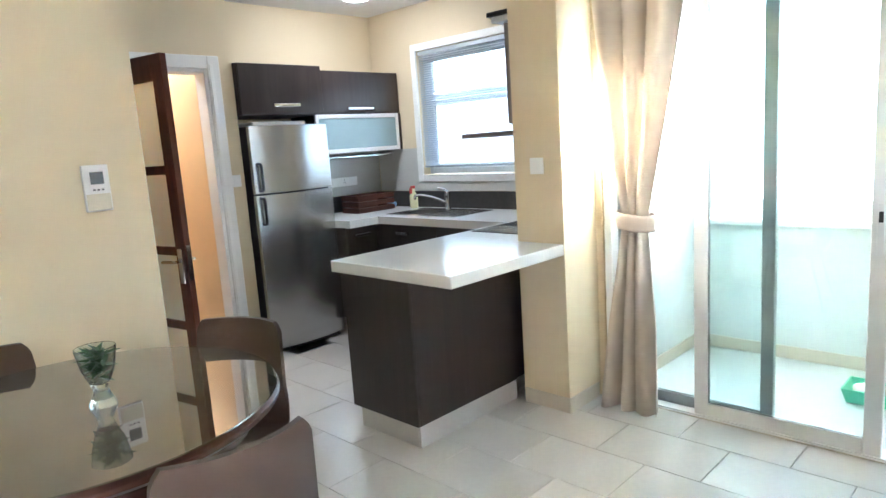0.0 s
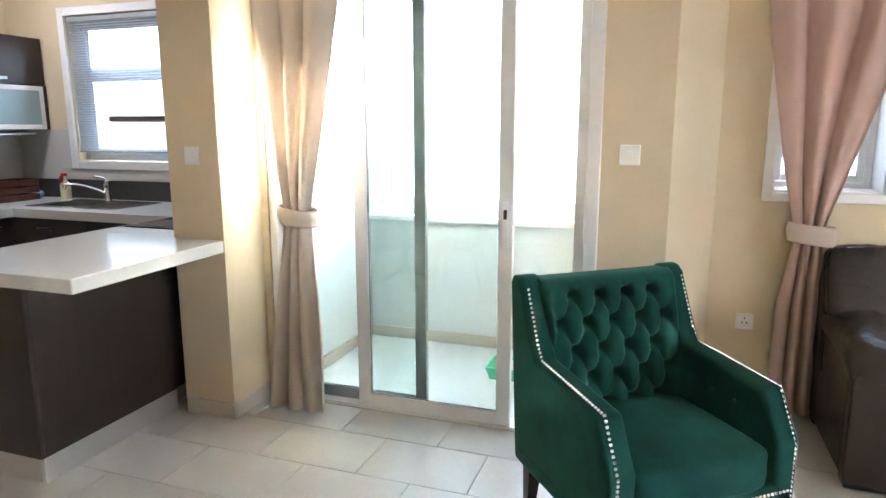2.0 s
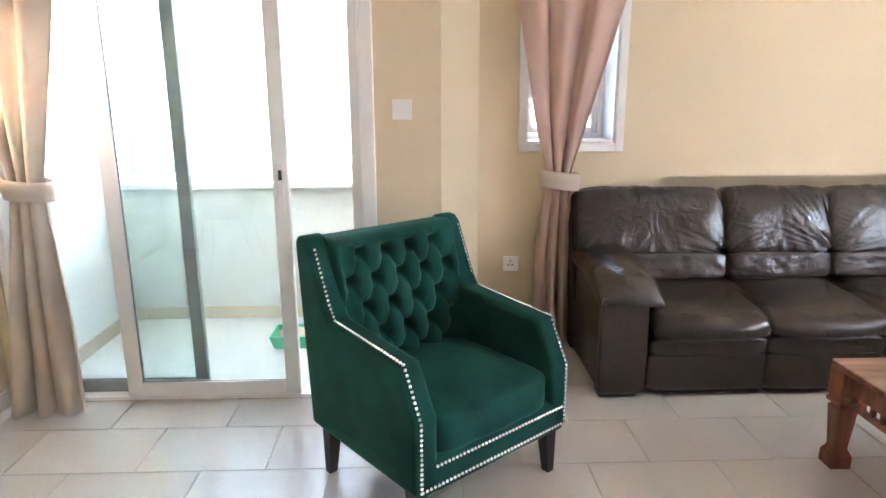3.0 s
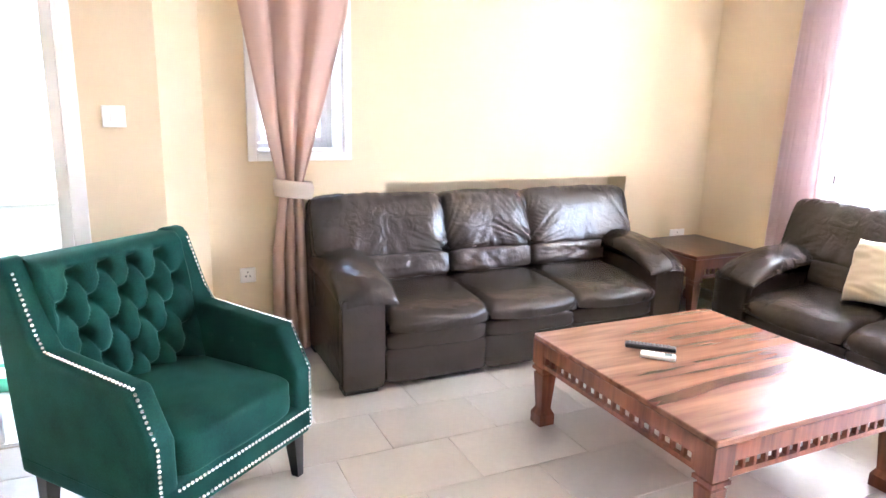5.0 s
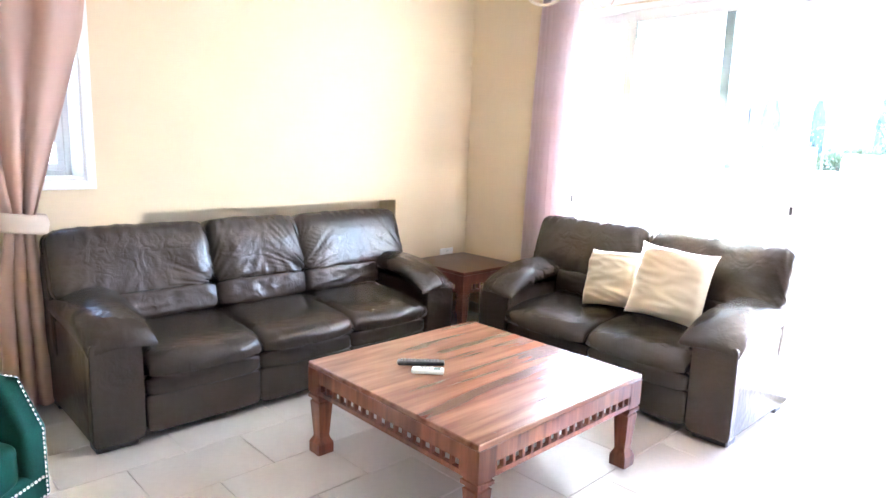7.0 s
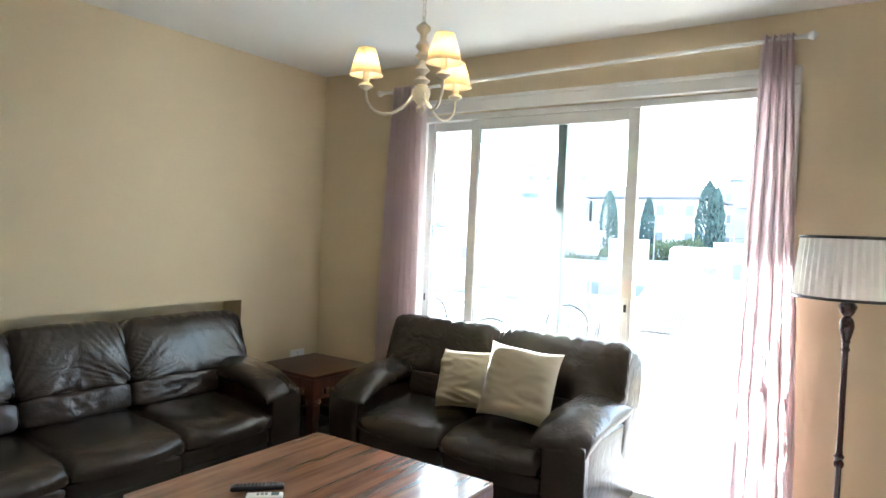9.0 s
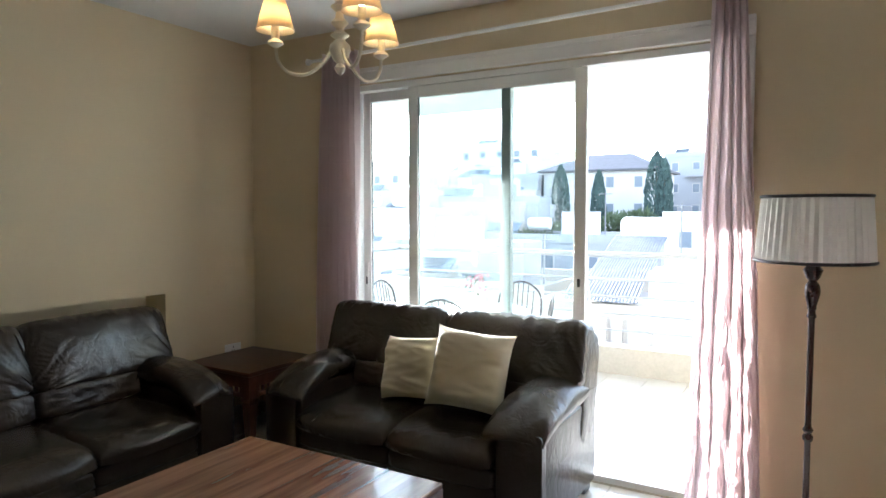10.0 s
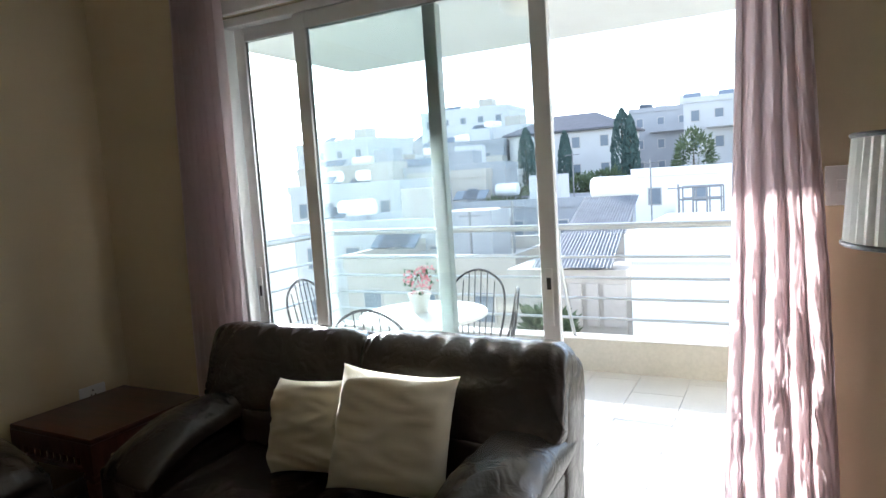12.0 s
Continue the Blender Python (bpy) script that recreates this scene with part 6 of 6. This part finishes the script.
house(16, -45, 9, 7, -0.6, "low grey house with a flat roof", 2, 0, floors=1, cols=3, seed=15)

rnd = random.Random(21)
for i in range(34):
    d = rnd.uniform(36, 130)
    x = 1.5 + (d * rnd.uniform(0.02, 0.62))
    y = -d
    if (d < 90 and x < 0.43 * d) or d < 48:
        continue
    w = rnd.uniform(5, 9)
    house(x, y, w, rnd.uniform(5, 8), land(x, y) + rnd.uniform(3.0, 6.5), "small flat roofed town house on the slope", rnd.choice((0, 0, 1, 2, 3)), rnd.uniform(-15, 15), floors=rnd.choice((1, 2)), cols=rnd.choice((2, 3)), seed=40 + i)

# street poles, aerials and roof clutter near the terrace
POLE = mat("grey_pole", (0.22, 0.22, 0.22), 0.6, 0.3)
for i, (x, y, z0, z1) in enumerate(((9.4, -24, -3, 0.6), (12.1, -26, -3, 0.2), (7.2, -40, -4, 2.0), (14.0, -48, -4, 3.0), (5.2, -36, -4, 0.6))):
    t = thing("utility_pole", (x, y, 0), "thin grey pole with a crossarm among the roofs", "pole", "poles among the roofs")
    part("mast", tube([(0, 0, z0 - 3), (0, 0, z1)], 0.05, 6), POLE, t)
    part("crossarm", tube([(-0.5, 0, z1 - 0.2), (0.5, 0, z1 - 0.2)], 0.03, 6), POLE, t)
rf = thing("roof_frame", (0, 0, 0), "rusty metal frame standing on a flat roof", "metal frame")
for x in (3.4, 4.1, 4.8, 5.5):
    for y in (-40.0, -38.5):
        part("post", tube([(x, y, -3.0), (x, y, 0.35)], 0.05, 6), POLE, rf)
for y in (-40.0, -38.5):
    for z in (-0.3, 0.35):
        part("beam", tube([(3.4, y, z), (5.5, y, z)], 0.05, 6), POLE, rf)

# house with the corrugated roof
CORR = mat("weathered_corrugated_sheet", (0.15, 0.16, 0.17), 0.75, 0.0, vary=0.25, scale=1.5, fine=14, bump=0.1)
hs = thing("house", (0, 0, 0), "cream house with weathered corrugated metal roofs close to the terrace", "house", "houses of the town")
part("wall", box(4.55, 8.2, -27.5, -20.2, -8, -1.35), TOWN[1], hs)
for j, (x0, x1, y0, z0, y1, z1) in enumerate(((5.3, 7.5, -23.9, -0.62, -28.2, 0.46), (4.9, 7.3, -20.0, -1.25, -23.2, -0.55))):
    bm = bmesh.new()
    n = 132
    rows = []
    for y, z in ((y0, z0), (y1, z1)):
        for s in (0.0, -0.01):
            rows.append([bm.verts.new((x0 + (x1 - x0) * i / n + (0.35 if y == y1 else 0), y, z + s + 0.016 * math.sin(2 * math.pi * i / 6))) for i in range(n + 1)])
    for a, b in ((rows[0], rows[2]), (rows[1], rows[3]), (rows[0], rows[1]), (rows[2], rows[3])):
        for i in range(n):
            bm.faces.new((a[i], a[i + 1], b[i + 1], b[i]))
    part("roof", bm, CORR, hs, "grey weathered corrugated sheet roof")
part("gable", box(5.0, 7.9, -28.1, -23.9, -1.35, -0.72), TOWN[1], hs)
part("window", box(4.55, 5.2, -20.19, -20.12, -3.0, -1.75), SHUT, hs)
for k in range(3):
    part("shutter", box(5.35 + k * 0.5, 5.7 + k * 0.5, -20.19, -20.12, -3.0, -1.75), SHUT, hs)
tk = thing("water_tank", (6.9, -29.5, 0.35), "white cylindrical roof water tank", "water tank")
part("tank", moved(lathe([(0.38, -0.95), (0.45, -0.85), (0.45, 0.85), (0.38, 0.95)], 20), pose(0, 0, 0.45, 0, 90, 0)), WHITEP, tk, smooth=40)
part("stand", box(-0.8, 0.8, -0.3, 0.3, -1.2, 0.02), TOWN[2], tk)

# Cypress green is lifted and blued, so distance haze sits in its colour.
FOL = [mat("hazed_cypress_foliage", (0.06, 0.10, 0.09), 0.8, vary=0.4, scale=1.0, bump=0.3), mat("olive_foliage", (0.09, 0.12, 0.06), 0.8, vary=0.4, scale=1.0, bump=0.3)]
BARK = mat("bark", (0.10, 0.075, 0.05), 0.9, vary=0.2, bump=0.4)


def tree(x, y, top, width, label, slim, seed, base=None):
    z0 = land(x, y) if base is None else base
    t = thing("tree", (x, y, z0), label, "tree", "trees on the hill")
    h = top - z0
    part("trunk", tube([(0, 0, -0.3), (0.05, 0, h * 0.5), (0, 0.05, h * (0.9 if slim else 0.75))], lambda q: max(0.03, h * 0.022 * (1 - 0.8 * q)), 8), BARK, t)
    rr = random.Random(seed)
    bm = bmesh.new()
    n = 2600 if slim else 1700
    for k in range(n):
        if slim:
            f = rr.random() ** 0.8
            r = width / 2 * (math.sin(min(1, f * 6) * math.pi / 2)) * (1 - f ** 5) ** 0.8 * (0.86 + 0.2 * noise.noise(Vector((f * 9, k % 3, seed))))
            a = rr.uniform(0, 2 * math.pi)
            p = Vector((r * math.cos(a), r * math.sin(a), h * (0.05 + 0.95 * f)))
            d = Vector((0.25 * math.cos(a), 0.25 * math.sin(a), 1))
            s = 0.30
        else:
            d = Vector((rr.gauss(0, 1), rr.gauss(0, 1), rr.gauss(0, 1))).normalized()
            lump = 1 + 0.35 * noise.noise(d * 2.2 + Vector((seed, 0, 0)))
            p = Vector((0, 0, h * 0.62)) + Vector((d.x * width / 2, d.y * width / 2, d.z * h * 0.36)) * lump * rr.uniform(0.6, 1) ** 0.5
            s = 0.32
        q = d.to_track_quat("Z", "Y").to_matrix().to_4x4()
        m = Matrix.Translation(p) @ q @ Matrix.Rotation(rr.uniform(0, 6.3), 4, "Z")
        w = s * rr.uniform(0.5, 1.1)
        v = [bm.verts.new(m @ Vector(c)) for c in ((-w * 0.35, 0, -w * 0.4), (w * 0.35, 0, -w * 0.3), (0, w * 0.15, w))]
        bm.faces.new(v)
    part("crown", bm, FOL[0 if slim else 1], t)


tree(13.35, -62, 6.9, 2.4, "tall dark pointed cypress beside the villa", True, 1)
tree(12.55, -61.5, 6.2, 1.7, "tall dark pointed cypress beside the villa", True, 2)
tree(22.6, -62, 6.0, 2.0, "dark slender cypress in front of the villa", True, 3)
tree(18.9, -62.5, 5.4, 1.6, "dark slender cypress in front of the villa", True, 4)
tree(7.3, -62, 4.6, 3.6, "round leafy green tree on the hill", False, 5)
tree(2.0, -72, 9.5, 4.0, "tall leafy green tree on the hill", False, 6)
for i, (x, y, tp, w) in enumerate(((26, -58, 1.6, 5), (23.5, -50, 0.6, 6), (19.5, -47, 0.2, 6), (28.5, -66, 3.6, 5), (10.8, -56, 1.0, 4), (17, -50, 0.4, 5), (21, -53, 0.9, 5), (14.5, -60, 1.8, 4), (20, -66, 1.6, 6), (25, -60, 1.8, 5), (34, -50, 1.0, 5), (24, -40, -0.9, 4), (15.5, -57, 1.3, 4), (36, -70, 4.5, 5), (-2, -60, 2.0, 5), (40, -84, 8.0, 5), (6.4, -18.5, -2.0, 1.8))):
    tree(x, y, tp, w, "bushy olive green tree among the houses", False, 20 + i)

# white block added to the east, its step letting only some sun past
nb = thing("apartment_block", (0, 0, 0), "plain white rendered block added outside to cut the low sun to the balcony", "building")
for y0, y1, z1 in ((-11.0, -5.5, 4.72), (-5.5, 14.0, 6.6)):
    part("wall", box(12.0, 20.0, y0, y1, -8, z1), TOWN[3], nb)
    part("roof_parapet", box(11.95, 20.05, y0, y1, z1 + 0.004, z1 + 0.09), TOWN[1], nb)
# box added on the roof to keep the sun off the small window
part("stair_head", box(12.02, 12.62, -9.4, -8.35, 4.815, 6.0), TOWN[1], nb)



# ---- floor tiles ----
TX, TY, GAP = 0.338, 0.505, 0.0028


def tiles(x0, x1, y0, y1, parent, material, name="tile", ztop=0.0, near=None, cap=300, void=()):
    """Brick-bonded tiles cut to the room; near ones as parts, the rest in one part."""
    cells = []
    i0, i1 = math.floor((x0 - 2.21) / TX) - 1, math.ceil((x1 - 2.21) / TX) + 1
    for i in range(i0, i1):
        sh = -0.755 if i % 2 == 0 else -1.005
        for j in range(math.floor((y0 - sh) / TY) - 1, math.ceil((y1 - sh) / TY) + 1):
            a, b = max(x0, 2.21 + i * TX + GAP / 2), min(x1, 2.21 + (i + 1) * TX - GAP / 2)
            c, d = max(y0, sh + j * TY + GAP / 2), min(y1, sh + (j + 1) * TY - GAP / 2)
            if b - a < 0.02 or d - c < 0.02:
                continue
            if any(v[0] < (a + b) / 2 < v[1] and v[2] < (c + d) / 2 < v[3] for v in void):
                continue
            cells.append((a, b, c, d))
    cells.sort(key=lambda q: math.hypot((q[0] + q[1]) / 2 - near[0], (q[2] + q[3]) / 2 - near[1]))
    meshes = {}
    for a, b, c, d in cells[:cap]:
        key = (round(b - a, 3), round(d - c, 3))
        if key not in meshes:
            w, l = key[0] / 2, key[1] / 2
            bm = bmesh.new()
            e = 0.0015
            lo = [bm.verts.new((p * w, q * l, -0.009)) for p, q in ((-1, -1), (1, -1), (1, 1), (-1, 1))]
            mid = [bm.verts.new((p * w, q * l, -e)) for p, q in ((-1, -1), (1, -1), (1, 1), (-1, 1))]
            hi = [bm.verts.new((p * (w - e), q * (l - e), 0)) for p, q in ((-1, -1), (1, -1), (1, 1), (-1, 1))]
            for u, v in ((lo, mid), (mid, hi)):
                for k in range(4):
                    bm.faces.new((u[k], u[(k + 1) % 4], v[(k + 1) % 4], v[k]))
            bm.faces.new(hi)
            me = finish(bm)
            me.materials.append(material)
            meshes[key] = me
        ob = new(name, meshes[key])
        ob.matrix_basis = pose((a + b) / 2, (c + d) / 2, ztop)
        ob.parent = parent
    if cells[cap:]:
        bm = bmesh.new()
        for a, b, c, d in cells[cap:]:
            v = [bm.verts.new(p) for p in ((a, c, ztop), (b, c, ztop), (b, d, ztop), (a, d, ztop), (a, c, ztop - 0.009), (b, c, ztop - 0.009), (b, d, ztop - 0.009), (a, d, ztop - 0.009))]
            for f in ((0, 1, 2, 3), (0, 4, 5, 1), (1, 5, 6, 2), (2, 6, 7, 3), (3, 7, 4, 0)):
                bm.faces.new([v[k] for k in f])
        part("far_tiles", bm, material, parent, kind="stuff")


FL = bpy.data.objects["floor"]
tiles(-3.0, 3.87, -4.02, 4.30, FL, TILE, near=(1.9, -0.3), void=[(3.15, 3.9, -0.215, 4.8), (-3.0, 1.39, 3.45, 4.3)])
tiles(2.42, 4.1, 2.14, 4.75, FL, TILE, near=(2.4, 3.0), void=[(2.40, 4.2, 4.9, 5), (2.0, 3.15, 2.0, 4.295)])
tiles(-3.0, 4.17, -6.44, -4.175, bpy.data.objects["terrace_floor"], TILE, near=(1.6, -5.0))
slab("threshold", 0.70, 2.96, -4.17, -4.02, -0.008, 0.006, SKIRT, "pale stone threshold under the terrace doors", "threshold")
slab("threshold", 3.15, 3.30, 0.155, 1.80, -0.008, 0.004, SKIRT, "pale stone threshold under the balcony door", "threshold")
